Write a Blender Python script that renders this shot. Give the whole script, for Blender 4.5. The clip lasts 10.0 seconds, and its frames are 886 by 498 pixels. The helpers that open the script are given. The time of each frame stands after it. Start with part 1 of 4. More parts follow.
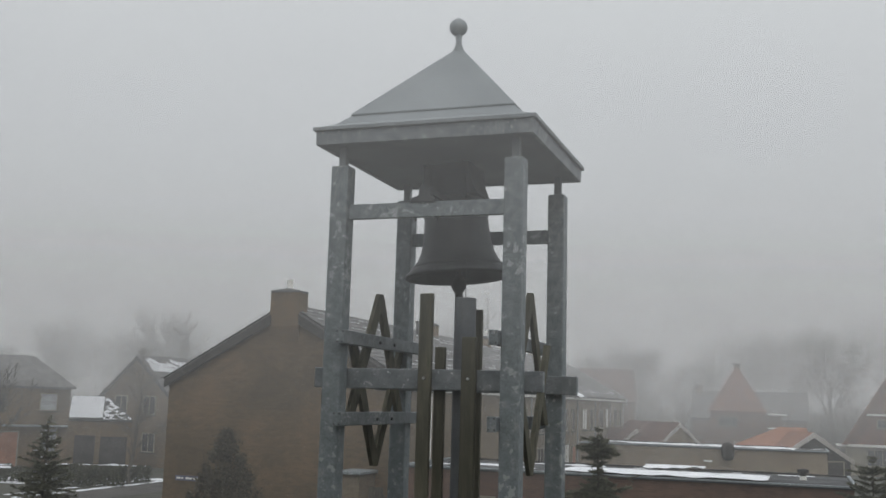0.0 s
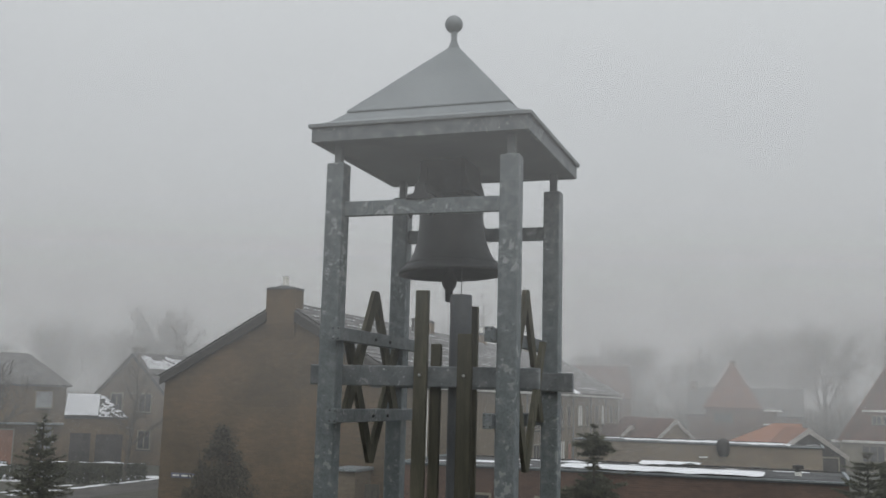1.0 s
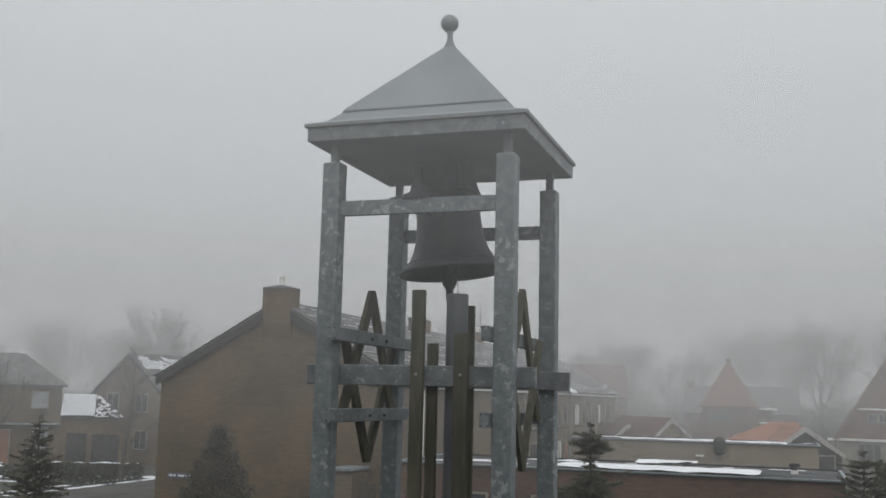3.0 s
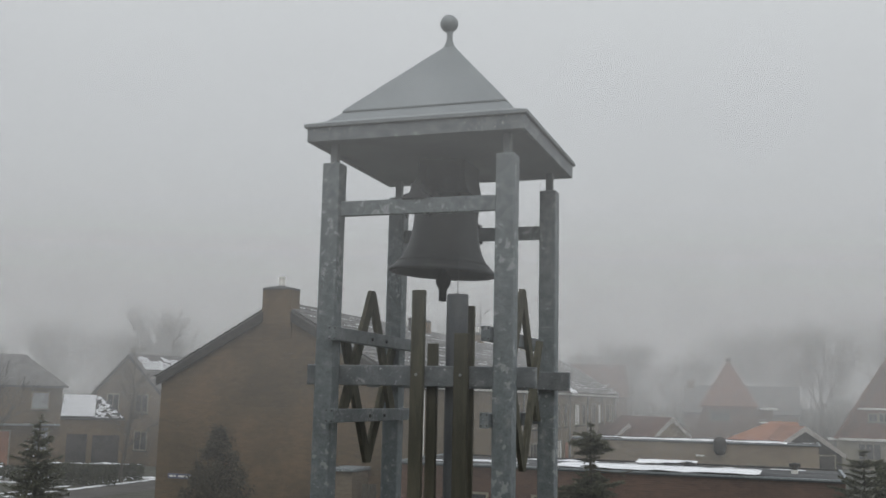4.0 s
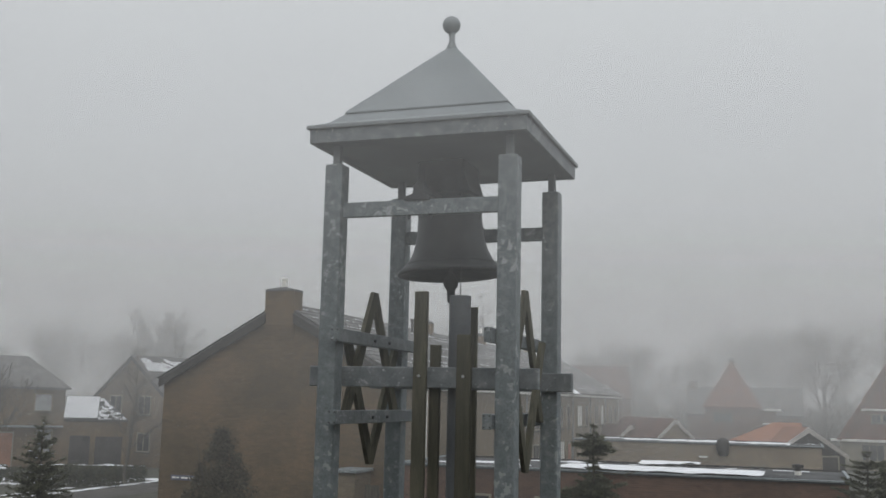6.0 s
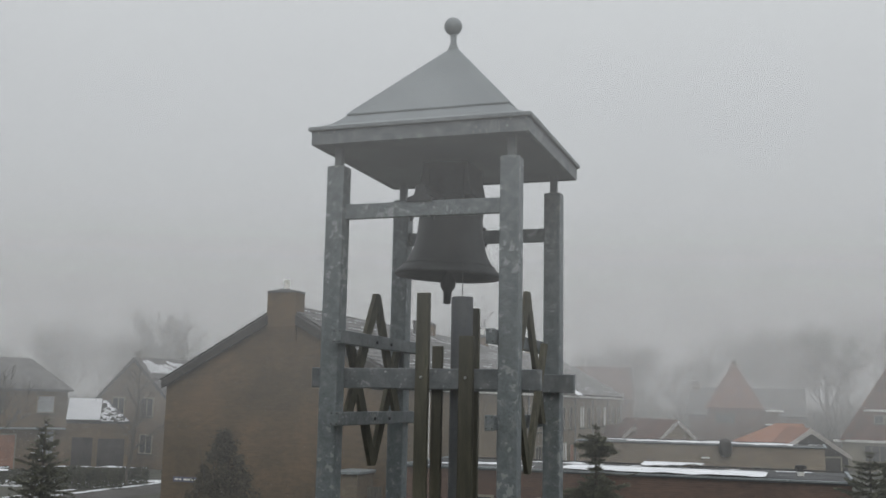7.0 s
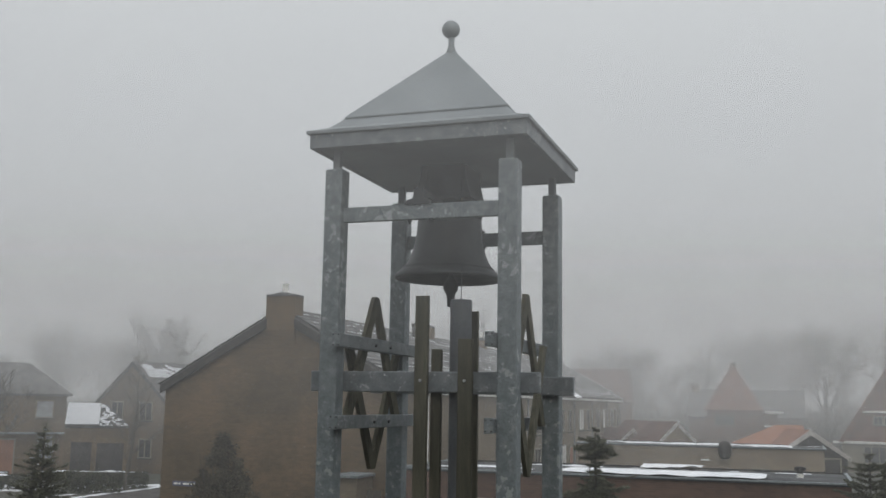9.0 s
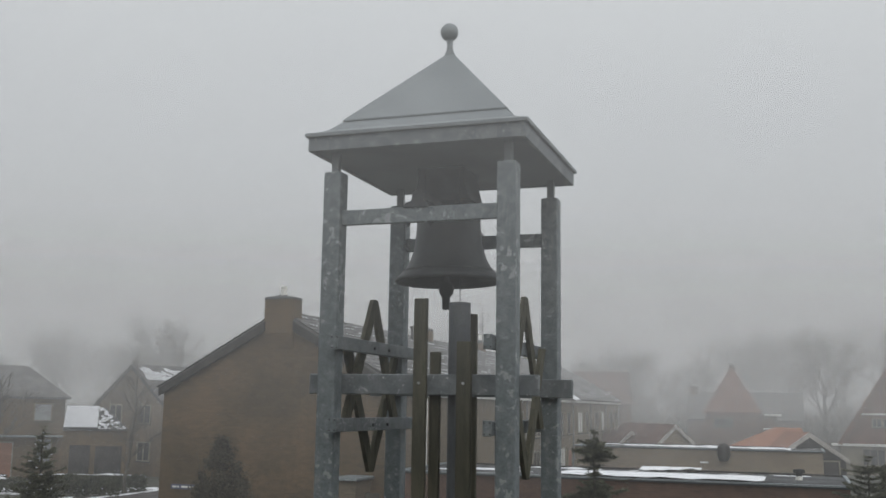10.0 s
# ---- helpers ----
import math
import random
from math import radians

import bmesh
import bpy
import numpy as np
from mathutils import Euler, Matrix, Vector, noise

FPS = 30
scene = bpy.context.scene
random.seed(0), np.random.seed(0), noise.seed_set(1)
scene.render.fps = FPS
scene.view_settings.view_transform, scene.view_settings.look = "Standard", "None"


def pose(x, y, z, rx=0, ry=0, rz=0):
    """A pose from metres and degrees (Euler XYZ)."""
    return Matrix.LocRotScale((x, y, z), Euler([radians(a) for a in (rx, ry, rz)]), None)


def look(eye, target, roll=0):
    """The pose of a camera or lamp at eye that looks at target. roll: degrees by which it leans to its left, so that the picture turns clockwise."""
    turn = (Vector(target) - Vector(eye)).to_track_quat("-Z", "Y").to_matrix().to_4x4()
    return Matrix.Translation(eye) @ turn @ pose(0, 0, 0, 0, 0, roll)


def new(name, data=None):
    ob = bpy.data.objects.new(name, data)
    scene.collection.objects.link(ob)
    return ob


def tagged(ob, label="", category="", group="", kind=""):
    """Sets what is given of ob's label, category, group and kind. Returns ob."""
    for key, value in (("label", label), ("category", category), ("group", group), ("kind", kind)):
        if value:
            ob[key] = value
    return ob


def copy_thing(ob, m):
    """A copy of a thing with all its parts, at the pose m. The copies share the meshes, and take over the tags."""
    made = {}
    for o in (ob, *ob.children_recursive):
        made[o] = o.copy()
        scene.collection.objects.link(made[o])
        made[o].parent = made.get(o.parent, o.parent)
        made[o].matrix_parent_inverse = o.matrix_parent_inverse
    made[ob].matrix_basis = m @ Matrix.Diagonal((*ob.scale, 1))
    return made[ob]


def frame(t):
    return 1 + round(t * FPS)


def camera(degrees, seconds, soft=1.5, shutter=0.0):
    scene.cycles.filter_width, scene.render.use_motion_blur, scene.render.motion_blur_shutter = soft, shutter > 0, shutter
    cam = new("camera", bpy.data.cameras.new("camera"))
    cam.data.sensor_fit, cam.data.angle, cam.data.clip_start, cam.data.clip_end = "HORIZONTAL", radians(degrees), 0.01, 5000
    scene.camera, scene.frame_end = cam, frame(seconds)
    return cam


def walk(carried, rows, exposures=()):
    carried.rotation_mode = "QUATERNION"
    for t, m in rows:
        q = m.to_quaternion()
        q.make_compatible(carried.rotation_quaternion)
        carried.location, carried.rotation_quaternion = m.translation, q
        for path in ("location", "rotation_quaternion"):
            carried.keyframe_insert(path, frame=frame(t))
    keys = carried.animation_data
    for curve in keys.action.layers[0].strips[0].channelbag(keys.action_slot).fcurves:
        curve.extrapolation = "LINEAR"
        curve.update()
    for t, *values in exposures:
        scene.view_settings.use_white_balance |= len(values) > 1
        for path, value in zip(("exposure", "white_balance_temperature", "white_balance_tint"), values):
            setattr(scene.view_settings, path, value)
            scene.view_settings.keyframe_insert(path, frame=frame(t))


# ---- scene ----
EYE = (2.700, -8.014, 4.600)
cam = camera(47.25, 10.0, soft=1.6)


def aim(yaw, pitch, roll):
    """The pose of the eye: yaw to the right of +y, pitch up, roll to the left, in degrees."""
    return pose(*EYE, 90 + pitch, 0, -yaw) @ pose(0, 0, 0, 0, 0, roll)


PATH = [
    (0.0, -19.279, 8.541, 1.645), (0.5, -19.135, 8.453, 1.600), (1.0, -19.024, 8.373, 1.530),
    (1.5, -18.917, 8.357, 1.460), (2.0, -18.872, 8.349, 1.420), (2.5, -18.834, 8.337, 1.420),
    (4.0, -18.809, 8.350, 1.300), (4.5, -18.857, 8.354, 1.310), (5.0, -18.887, 8.400, 1.290),
    (5.5, -18.912, 8.410, 1.280), (7.0, -19.071, 8.494, 1.165), (7.5, -19.100, 8.535, 1.145),
    (8.0, -19.094, 8.535, 1.140), (8.5, -19.052, 8.568, 1.060), (9.0, -18.995, 8.665, 0.930),
    (9.5, -18.968, 8.735, 0.890), (10.0, -18.918, 8.816, 0.882)]
walk(cam, [(t, aim(y, p, r)) for t, y, p, r in PATH], exposures=[(0.0, 0.0), (10.0, 0.0)])


# ---- world, sun ----
def make_world():
    w = bpy.data.worlds.new("overcast_sky")
    scene.world = w
    w.use_nodes = True
    nt = w.node_tree
    nt.nodes.clear()
    out = nt.nodes.new("ShaderNodeOutputWorld")
    bg = nt.nodes.new("ShaderNodeBackground")
    sky = nt.nodes.new("ShaderNodeTexSky")
    sky.sky_type = "NISHITA"
    sky.sun_disc = False
    sky.sun_elevation, sky.sun_rotation = radians(32), radians(150)
    sky.dust_density, sky.air_density = 6.0, 1.5
    dim = nt.nodes.new("ShaderNodeMixRGB")
    dim.blend_type = "MULTIPLY"
    dim.inputs[0].default_value = 1.0
    dim.inputs[2].default_value = (0.06, 0.06, 0.06, 1)
    co = nt.nodes.new("ShaderNodeTexCoord")
    sep = nt.nodes.new("ShaderNodeSeparateXYZ")
    ramp = nt.nodes.new("ShaderNodeValToRGB")
    e = ramp.color_ramp.elements
    e[0].position, e[0].color = 0.0, (0.306, 0.311, 0.317, 1)
    e[1].position, e[1].color = 1.0, (1.022, 1.060, 1.095, 1)
    for at_z, c in ((0.12, (0.442, 0.454, 0.466)), (0.24, (0.506, 0.523, 0.541)), (0.40, (0.586, 0.607, 0.624))):
        k = e.new(at_z)
        k.color = (*c, 1)
    cloud = nt.nodes.new("ShaderNodeTexNoise")
    cloud.inputs["Scale"].default_value = 1.6
    cloud.inputs["Detail"].default_value = 3.0
    soft = nt.nodes.new("ShaderNodeMapRange")
    soft.inputs["To Min"].default_value, soft.inputs["To Max"].default_value = 0.93, 1.07
    mul = nt.nodes.new("ShaderNodeMixRGB")
    mul.blend_type = "MULTIPLY"
    mul.inputs[0].default_value = 1.0
    mix = nt.nodes.new("ShaderNodeMixRGB")
    mix.inputs[0].default_value = 0.92
    k = nt.links.new
    k(co.outputs["Generated"], sep.inputs[0])
    k(co.outputs["Generated"], cloud.inputs["Vector"])
    k(cloud.outputs["Fac"], soft.inputs["Value"])
    k(sep.outputs["Z"], ramp.inputs[0])
    k(ramp.outputs[0], mul.inputs[1])
    k(soft.outputs[0], mul.inputs[2])
    k(sky.outputs[0], dim.inputs[1])
    k(dim.outputs[0], mix.inputs[1])
    k(mul.outputs[0], mix.inputs[2])
    k(mix.outputs[0], bg.inputs[0])
    bg.inputs[1].default_value = 1.225
    k(bg.outputs[0], out.inputs[0])


make_world()
sun_data = bpy.data.lights.new("sun", "SUN")
sun_data.energy, sun_data.angle, sun_data.color = 0.5, radians(40), (1.0, 0.97, 0.93)
sun = new("sun", sun_data)
sun.matrix_world = look((20, -35, 40), (0, 0, 4))


# ---- materials ----
def mat(name, a, b, scale=4.0, rough=0.8, metal=0.0, bump=0.1, fine=40.0, c=None, contrast=(0.35, 0.65), stretch=(1, 1, 1), spec=0.5, vary=0.0, fine_amount=0.25, spots=None):
    """Two colours in large patches (and a third in stains), fine grain on top, relief."""
    m = bpy.data.materials.new(name)
    m.use_nodes = True
    nt = m.node_tree
    k = nt.links.new
    bs = nt.nodes["Principled BSDF"]
    bs.inputs["Roughness"].default_value = rough
    bs.inputs["Metallic"].default_value = metal
    bs.inputs["Specular IOR Level"].default_value = spec
    co = nt.nodes.new("ShaderNodeTexCoord")
    mp = nt.nodes.new("ShaderNodeMapping")
    mp.inputs["Scale"].default_value = stretch
    k(co.outputs["Object"], mp.inputs[0])
    n1 = nt.nodes.new("ShaderNodeTexNoise")
    n1.inputs["Scale"].default_value, n1.inputs["Detail"].default_value = scale, 5
    n2 = nt.nodes.new("ShaderNodeTexNoise")
    n2.inputs["Scale"].default_value, n2.inputs["Detail"].default_value = fine, 3
    k(mp.outputs[0], n1.inputs["Vector"])
    k(mp.outputs[0], n2.inputs["Vector"])
    r = nt.nodes.new("ShaderNodeValToRGB")
    r.color_ramp.elements[0].position, r.color_ramp.elements[1].position = contrast
    r.color_ramp.elements[0].color, r.color_ramp.elements[1].color = (*a, 1), (*b, 1)
    if c:
        e = r.color_ramp.elements.new(min(0.98, contrast[1] + 0.08))
        e.color = (*c, 1)
    k(n1.outputs["Fac"], r.inputs[0])
    g = nt.nodes.new("ShaderNodeMapRange")
    g.inputs["To Min"].default_value, g.inputs["To Max"].default_value = 1 - fine_amount, 1 + fine_amount
    k(n2.outputs["Fac"], g.inputs["Value"])
    mul = nt.nodes.new("ShaderNodeMixRGB")
    mul.blend_type = "MULTIPLY"
    mul.inputs[0].default_value = 1
    k(r.outputs[0], mul.inputs[1])
    k(g.outputs[0], mul.inputs[2])
    last = mul.outputs[0]
    if spots:
        sn = nt.nodes.new("ShaderNodeTexNoise")
        sn.inputs["Scale"].default_value, sn.inputs["Detail"].default_value = spots[1], 3.0
        k(co.outputs["Object"], sn.inputs["Vector"])
        big = nt.nodes.new("ShaderNodeTexNoise")
        big.inputs["Scale"].default_value, big.inputs["Detail"].default_value = 1.7, 1
        k(co.outputs["Object"], big.inputs["Vector"])
        both = nt.nodes.new("ShaderNodeMath")
        both.operation = "MULTIPLY_ADD"
        both.inputs[1].default_value = 0.45
        k(big.outputs["Fac"], both.inputs[0])
        k(sn.outputs["Fac"], both.inputs[2])
        st = nt.nodes.new("ShaderNodeMapRange")
        st.inputs["From Min"].default_value, st.inputs["From Max"].default_value = spots[2], spots[2] + 0.05
        st.inputs["To Max"].default_value = 0.75
        k(both.outputs[0], st.inputs["Value"])
        sm = nt.nodes.new("ShaderNodeMixRGB")
        sm.inputs[2].default_value = (*spots[0], 1)
        k(st.outputs[0], sm.inputs[0])
        k(last, sm.inputs[1])
        last = sm.outputs[0]
    if vary:
        oi = nt.nodes.new("ShaderNodeObjectInfo")
        ge = nt.nodes.new("ShaderNodeNewGeometry")
        ad = nt.nodes.new("ShaderNodeMath")
        ad.operation = "ADD"
        k(oi.outputs["Random"], ad.inputs[0])
        k(ge.outputs["Random Per Island"], ad.inputs[1])
        fr = nt.nodes.new("ShaderNodeMath")
        fr.operation = "FRACT"
        k(ad.outputs[0], fr.inputs[0])
        v = nt.nodes.new("ShaderNodeMapRange")
        v.inputs["To Min"].default_value, v.inputs["To Max"].default_value = 1 - vary, 1 + vary
        k(fr.outputs[0], v.inputs["Value"])
        m2 = nt.nodes.new("ShaderNodeMixRGB")
        m2.blend_type = "MULTIPLY"
        m2.inputs[0].default_value = 1
        k(last, m2.inputs[1])
        k(v.outputs[0], m2.inputs[2])
        last = m2.outputs[0]
    k(last, bs.inputs["Base Color"])
    if bump:
        bp = nt.nodes.new("ShaderNodeBump")
        bp.inputs["Strength"].default_value, bp.inputs["Distance"].default_value = bump, 0.01
        k(n2.outputs["Fac"], bp.inputs["Height"])
        k(bp.outputs[0], bs.inputs["Normal"])
    return m


def brick_mat(name, a, b, mortar, stain=0.5):
    """Brickwork in courses of 6 cm on upright walls, with mottled weather staining."""
    m = mat(name, a, b, scale=0.3, rough=0.9, bump=0, fine=5.0, spec=0.2, fine_amount=0.14, contrast=(0.40, 0.60))
    nt = m.node_tree
    k = nt.links.new
    bs = nt.nodes["Principled BSDF"]
    base = bs.inputs["Base Color"].links[0].from_socket
    ge = nt.nodes.new("ShaderNodeNewGeometry")
    sp = nt.nodes.new("ShaderNodeSeparateXYZ")
    k(ge.outputs["Position"], sp.inputs[0])
    ad = nt.nodes.new("ShaderNodeMath")
    ad.operation = "ADD"
    k(sp.outputs[0], ad.inputs[0])
    k(sp.outputs[1], ad.inputs[1])
    cb = nt.nodes.new("ShaderNodeCombineXYZ")
    k(ad.outputs[0], cb.inputs[0])
    k(sp.outputs[2], cb.inputs[1])
    bt = nt.nodes.new("ShaderNodeTexBrick")
    bt.inputs["Scale"].default_value = 1.0
    bt.inputs["Brick Width"].default_value, bt.inputs["Row Height"].default_value = 0.22, 0.0625
    bt.inputs["Mortar Size"].default_value = 0.006
    bt.inputs["Color1"].default_value, bt.inputs["Color2"].default_value = (0.86, 0.87, 0.89, 1), (1.14, 1.12, 1.06, 1)
    bt.inputs["Mortar"].default_value = (*[q / max(0.02, w) for q, w in zip(mortar, a)], 1)
    k(cb.outputs[0], bt.inputs["Vector"])
    mu = nt.nodes.new("ShaderNodeMixRGB")
    mu.blend_type = "MULTIPLY"
    mu.inputs[0].default_value = 1
    k(base, mu.inputs[1])
    k(bt.outputs["Color"], mu.inputs[2])
    k(mu.outputs[0], bs.inputs["Base Color"])
    bp = nt.nodes.new("ShaderNodeBump")
    bp.inputs["Strength"].default_value, bp.inputs["Distance"].default_value = 0.2, 0.006
    bp.invert = True
    k(bt.outputs["Fac"], bp.inputs["Height"])
    k(bp.outputs[0], bs.inputs["Normal"])
    return m


def mist_mat(name, alpha, low, high, seed, aloft=0.0):
    """Airborne droplets, and glare haze where aloft is set: lets most light pass straight, scatters the rest forwards
    and back; thins out (or thickens) with height.
    """
    m = bpy.data.materials.new(name)
    m.use_nodes = True
    nt = m.node_tree
    nt.nodes.clear()
    k = nt.links.new
    out = nt.nodes.new("ShaderNodeOutputMaterial")
    clear = nt.nodes.new("ShaderNodeBsdfTransparent")
    fwd = nt.nodes.new("ShaderNodeBsdfTranslucent")
    back = nt.nodes.new("ShaderNodeBsdfDiffuse")
    for s in (fwd, back):
        s.inputs["Color"].default_value = (0.85, 0.86, 0.868, 1)
    half = nt.nodes.new("ShaderNodeMixShader")
    half.inputs[0].default_value = 0.5
    k(fwd.outputs[0], half.inputs[1])
    k(back.outputs[0], half.inputs[2])
    ge = nt.nodes.new("ShaderNodeNewGeometry")
    sp = nt.nodes.new("ShaderNodeSeparateXYZ")
    k(ge.outputs["Position"], sp.inputs[0])
    no = nt.nodes.new("ShaderNodeTexNoise")
    no.inputs["Scale"].default_value, no.inputs["Detail"].default_value = 0.06, 2
    mp = nt.nodes.new("ShaderNodeMapping")
    mp.inputs["Location"].default_value = (seed * 31.0, seed * 17.0, 0)
    k(ge.outputs["Position"], mp.inputs[0])
    k(mp.outputs[0], no.inputs["Vector"])
    fall = nt.nodes.new("ShaderNodeMapRange")
    fall.interpolation_type = "SMOOTHSTEP"
    fall.inputs["From Min"].default_value, fall.inputs["From Max"].default_value = low, high
    fall.inputs["To Min"].default_value, fall.inputs["To Max"].default_value = alpha, aloft
    k(sp.outputs["Z"], fall.inputs["Value"])
    wob = nt.nodes.new("ShaderNodeMapRange")
    wob.inputs["From Min"].default_value, wob.inputs["From Max"].default_value = 0.3, 0.7
    wob.inputs["To Min"].default_value, wob.inputs["To Max"].default_value = 0.8, 1.2
    k(no.outputs["Fac"], wob.inputs["Value"])
    mu = nt.nodes.new("ShaderNodeMath")
    mu.operation = "MULTIPLY"
    k(fall.outputs[0], mu.inputs[0])
    k(wob.outputs[0], mu.inputs[1])
    lift = nt.nodes.new("ShaderNodeMapRange")
    lift.inputs["From Min"].default_value, lift.inputs["From Max"].default_value = 1.2, 4.8
    lift.inputs["To Min"].default_value, lift.inputs["To Max"].default_value = 0.4, 1.03
    k(sp.outputs["Z"], lift.inputs["Value"])
    thin = nt.nodes.new("ShaderNodeMath")
    thin.operation = "MULTIPLY"
    k(mu.outputs[0], thin.inputs[0])
    k(lift.outputs[0], thin.inputs[1])
    mix = nt.nodes.new("ShaderNodeMixShader")
    k(thin.outputs[0], mix.inputs[0])
    k(clear.outputs[0], mix.inputs[1])
    k(half.outputs[0], mix.inputs[2])
    k(mix.outputs[0], out.inputs[0])
    return m


STEEL = mat("galvanised_steel", (0.160, 0.187, 0.199), (0.214, 0.242, 0.254), 15, 0.55, 0.25, 0.05, 60, c=(0.26, 0.285, 0.29), contrast=(0.35, 0.60), spots=((0.40, 0.43, 0.435), 17.0, 0.86))
STEEL_DULL = mat("dull_galvanised_steel", (0.144, 0.163, 0.176), (0.204, 0.222, 0.234), 9, 0.6, 0.25, 0.05, 60, c=(0.28, 0.30, 0.30), contrast=(0.35, 0.62), spots=((0.42, 0.44, 0.44), 38.0, 0.865))
ZINC = mat("weathered_zinc_sheet", (0.18, 0.202, 0.212), (0.235, 0.258, 0.268), 1.5, 0.55, 0.2, 0.04, 30)
# soffit in a slightly darker grey than the zinc above it
ZINC_UNDER = mat("grey_soffit", (0.14, 0.155, 0.165), (0.18, 0.195, 0.205), 2, 0.7, 0, 0.05, 30)
BRONZE = mat("dark_bell_bronze", (0.030, 0.034, 0.037), (0.050, 0.055, 0.058), 5, 0.55, 0.3, 0.06, 50, c=(0.055, 0.066, 0.062), stretch=(1, 1, 0.5))
IRON = mat("dark_iron", (0.028, 0.031, 0.034), (0.042, 0.045, 0.05), 6, 0.8, 0.0, 0.06, 50)
WOOD = mat("weathered_greenish_wood", (0.074, 0.073, 0.056), (0.120, 0.115, 0.085), 3, 0.9, 0, 0.4, 28, stretch=(6, 6, 0.7), spec=0.2, c=(0.062, 0.076, 0.042), vary=0.12)
COLUMN = mat("grey_painted_steel", (0.10, 0.11, 0.12), (0.13, 0.14, 0.15), 3, 0.6, 0.0, 0.04, 40)
BOLT = mat("bright_bolt", (0.45, 0.47, 0.47), (0.55, 0.56, 0.56), 30, 0.4, 0.6, 0)
BRICK = brick_mat("brown_brick", (0.089, 0.068, 0.043), (0.135, 0.095, 0.057), (0.103, 0.084, 0.06))
BRICK_PALE = brick_mat("pale_brown_brick", (0.20, 0.165, 0.125), (0.245, 0.205, 0.155), (0.24, 0.21, 0.18))
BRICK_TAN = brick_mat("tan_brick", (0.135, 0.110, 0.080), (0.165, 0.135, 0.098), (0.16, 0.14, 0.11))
PLATE = mat("blue_grey_enamel", (0.07, 0.075, 0.12), (0.09, 0.095, 0.145), 3, 0.5, 0, 0, 30)
BRICK_RED = brick_mat("red_brown_brick", (0.092, 0.058, 0.045), (0.120, 0.076, 0.058), (0.115, 0.080, 0.064))
TILE_GREY = mat("dark_grey_roof_tile", (0.055, 0.054, 0.055), (0.09, 0.088, 0.086), 2, 0.9, 0, 0.1, 25, vary=0.22, spec=0.15)
# wet tile: base grey raised above TILE_GREY to include the sheen and thin snow
TILE_WET_SHEEN = mat("wet_sheen_grey_roof_tile", (0.085, 0.085, 0.086), (0.135, 0.134, 0.132), 2, 0.5, 0, 0.1, 25, vary=0.25, spec=0.35)
TILE_BROWN = mat("red_brown_roof_tile", (0.085, 0.050, 0.042), (0.125, 0.070, 0.058), 1.2, 0.85, 0, 0.1, 25, vary=0.15, spec=0.15)
TILE_RUST = mat("rust_red_roof_tile", (0.125, 0.064, 0.047), (0.175, 0.088, 0.063), 1.2, 0.85, 0, 0.1, 25, vary=0.15, spec=0.15)
TILE_ORANGE = mat("orange_clay_tile", (0.19, 0.090, 0.058), (0.26, 0.125, 0.080), 1.2, 0.8, 0, 0.1, 25, vary=0.15)
SNOW = mat("thin_snow", (0.66, 0.68, 0.71), (0.77, 0.78, 0.80), 1.5, 0.85, 0, 0.2, 20, fine_amount=0.06)
SNOW_WET = mat("wet_old_snow", (0.42, 0.43, 0.45), (0.54, 0.55, 0.57), 1.5, 0.8, 0, 0.2, 20, fine_amount=0.1)
FELT = mat("bitumen_felt", (0.05, 0.052, 0.055), (0.09, 0.092, 0.095), 1.0, 0.9, 0, 0.1, 30, spec=0.15)
PAINT_WHITE = mat("off_white_paint", (0.66, 0.66, 0.62), (0.76, 0.76, 0.73), 1.5, 0.6, 0, 0.02, 30, fine_amount=0.06)
PAINT_WORN = mat("worn_pale_paint", (0.32, 0.30, 0.28), (0.40, 0.38, 0.355), 1.5, 0.7, 0, 0.02, 30, fine_amount=0.08)
PAINT_DARK = mat("dark_painted_board", (0.03, 0.029, 0.028), (0.05, 0.048, 0.046), 1.5, 0.8, 0, 0.02, 30, spec=0.15)
# sky reflection on window glass, put into a flat grey-blue colour
PANE_REFLECT = mat("grey_blue_pane_reflection", (0.24, 0.26, 0.28), (0.30, 0.32, 0.34), 3, 0.7, 0, 0.02, 20, fine_amount=0.08)
BUSH = mat("brown_green_leaves", (0.048, 0.044, 0.030), (0.085, 0.076, 0.054), 2, 0.9, 0, 0.2, 20, vary=0.35, spec=0.15)
CURTAIN = mat("pale_curtain_cloth", (0.55, 0.55, 0.53), (0.7, 0.7, 0.68), 4, 0.9, 0, 0.05, 30, stretch=(6, 6, 0.6))
GLASS = mat("dark_window_glass", (0.03, 0.034, 0.038), (0.045, 0.05, 0.055), 1, 0.08, 0, 0, 10, spec=0.8)
GRASS = mat("winter_grass", (0.055, 0.057, 0.045), (0.085, 0.085, 0.070), 0.6, 0.95, 0, 0.5, 9, spec=0.1, c=(0.115, 0.108, 0.088))
CREAM = mat("dull_cream_plaster", (0.17, 0.158, 0.12), (0.22, 0.205, 0.155), 1.5, 0.8, 0, 0.1, 25)
SOIL = mat("wet_paving", (0.065, 0.062, 0.058), (0.10, 0.095, 0.09), 0.5, 0.95, 0, 0.2, 12, spec=0.1)
HEDGE = mat("dull_hedge_leaves", (0.030, 0.036, 0.020), (0.055, 0.058, 0.032), 2, 0.9, 0, 0.3, 20, vary=0.35, spec=0.15)
NEEDLE = mat("conifer_needles", (0.080, 0.085, 0.058), (0.120, 0.122, 0.085), 3, 0.9, 0, 0.2, 20, vary=0.35, spec=0.15)
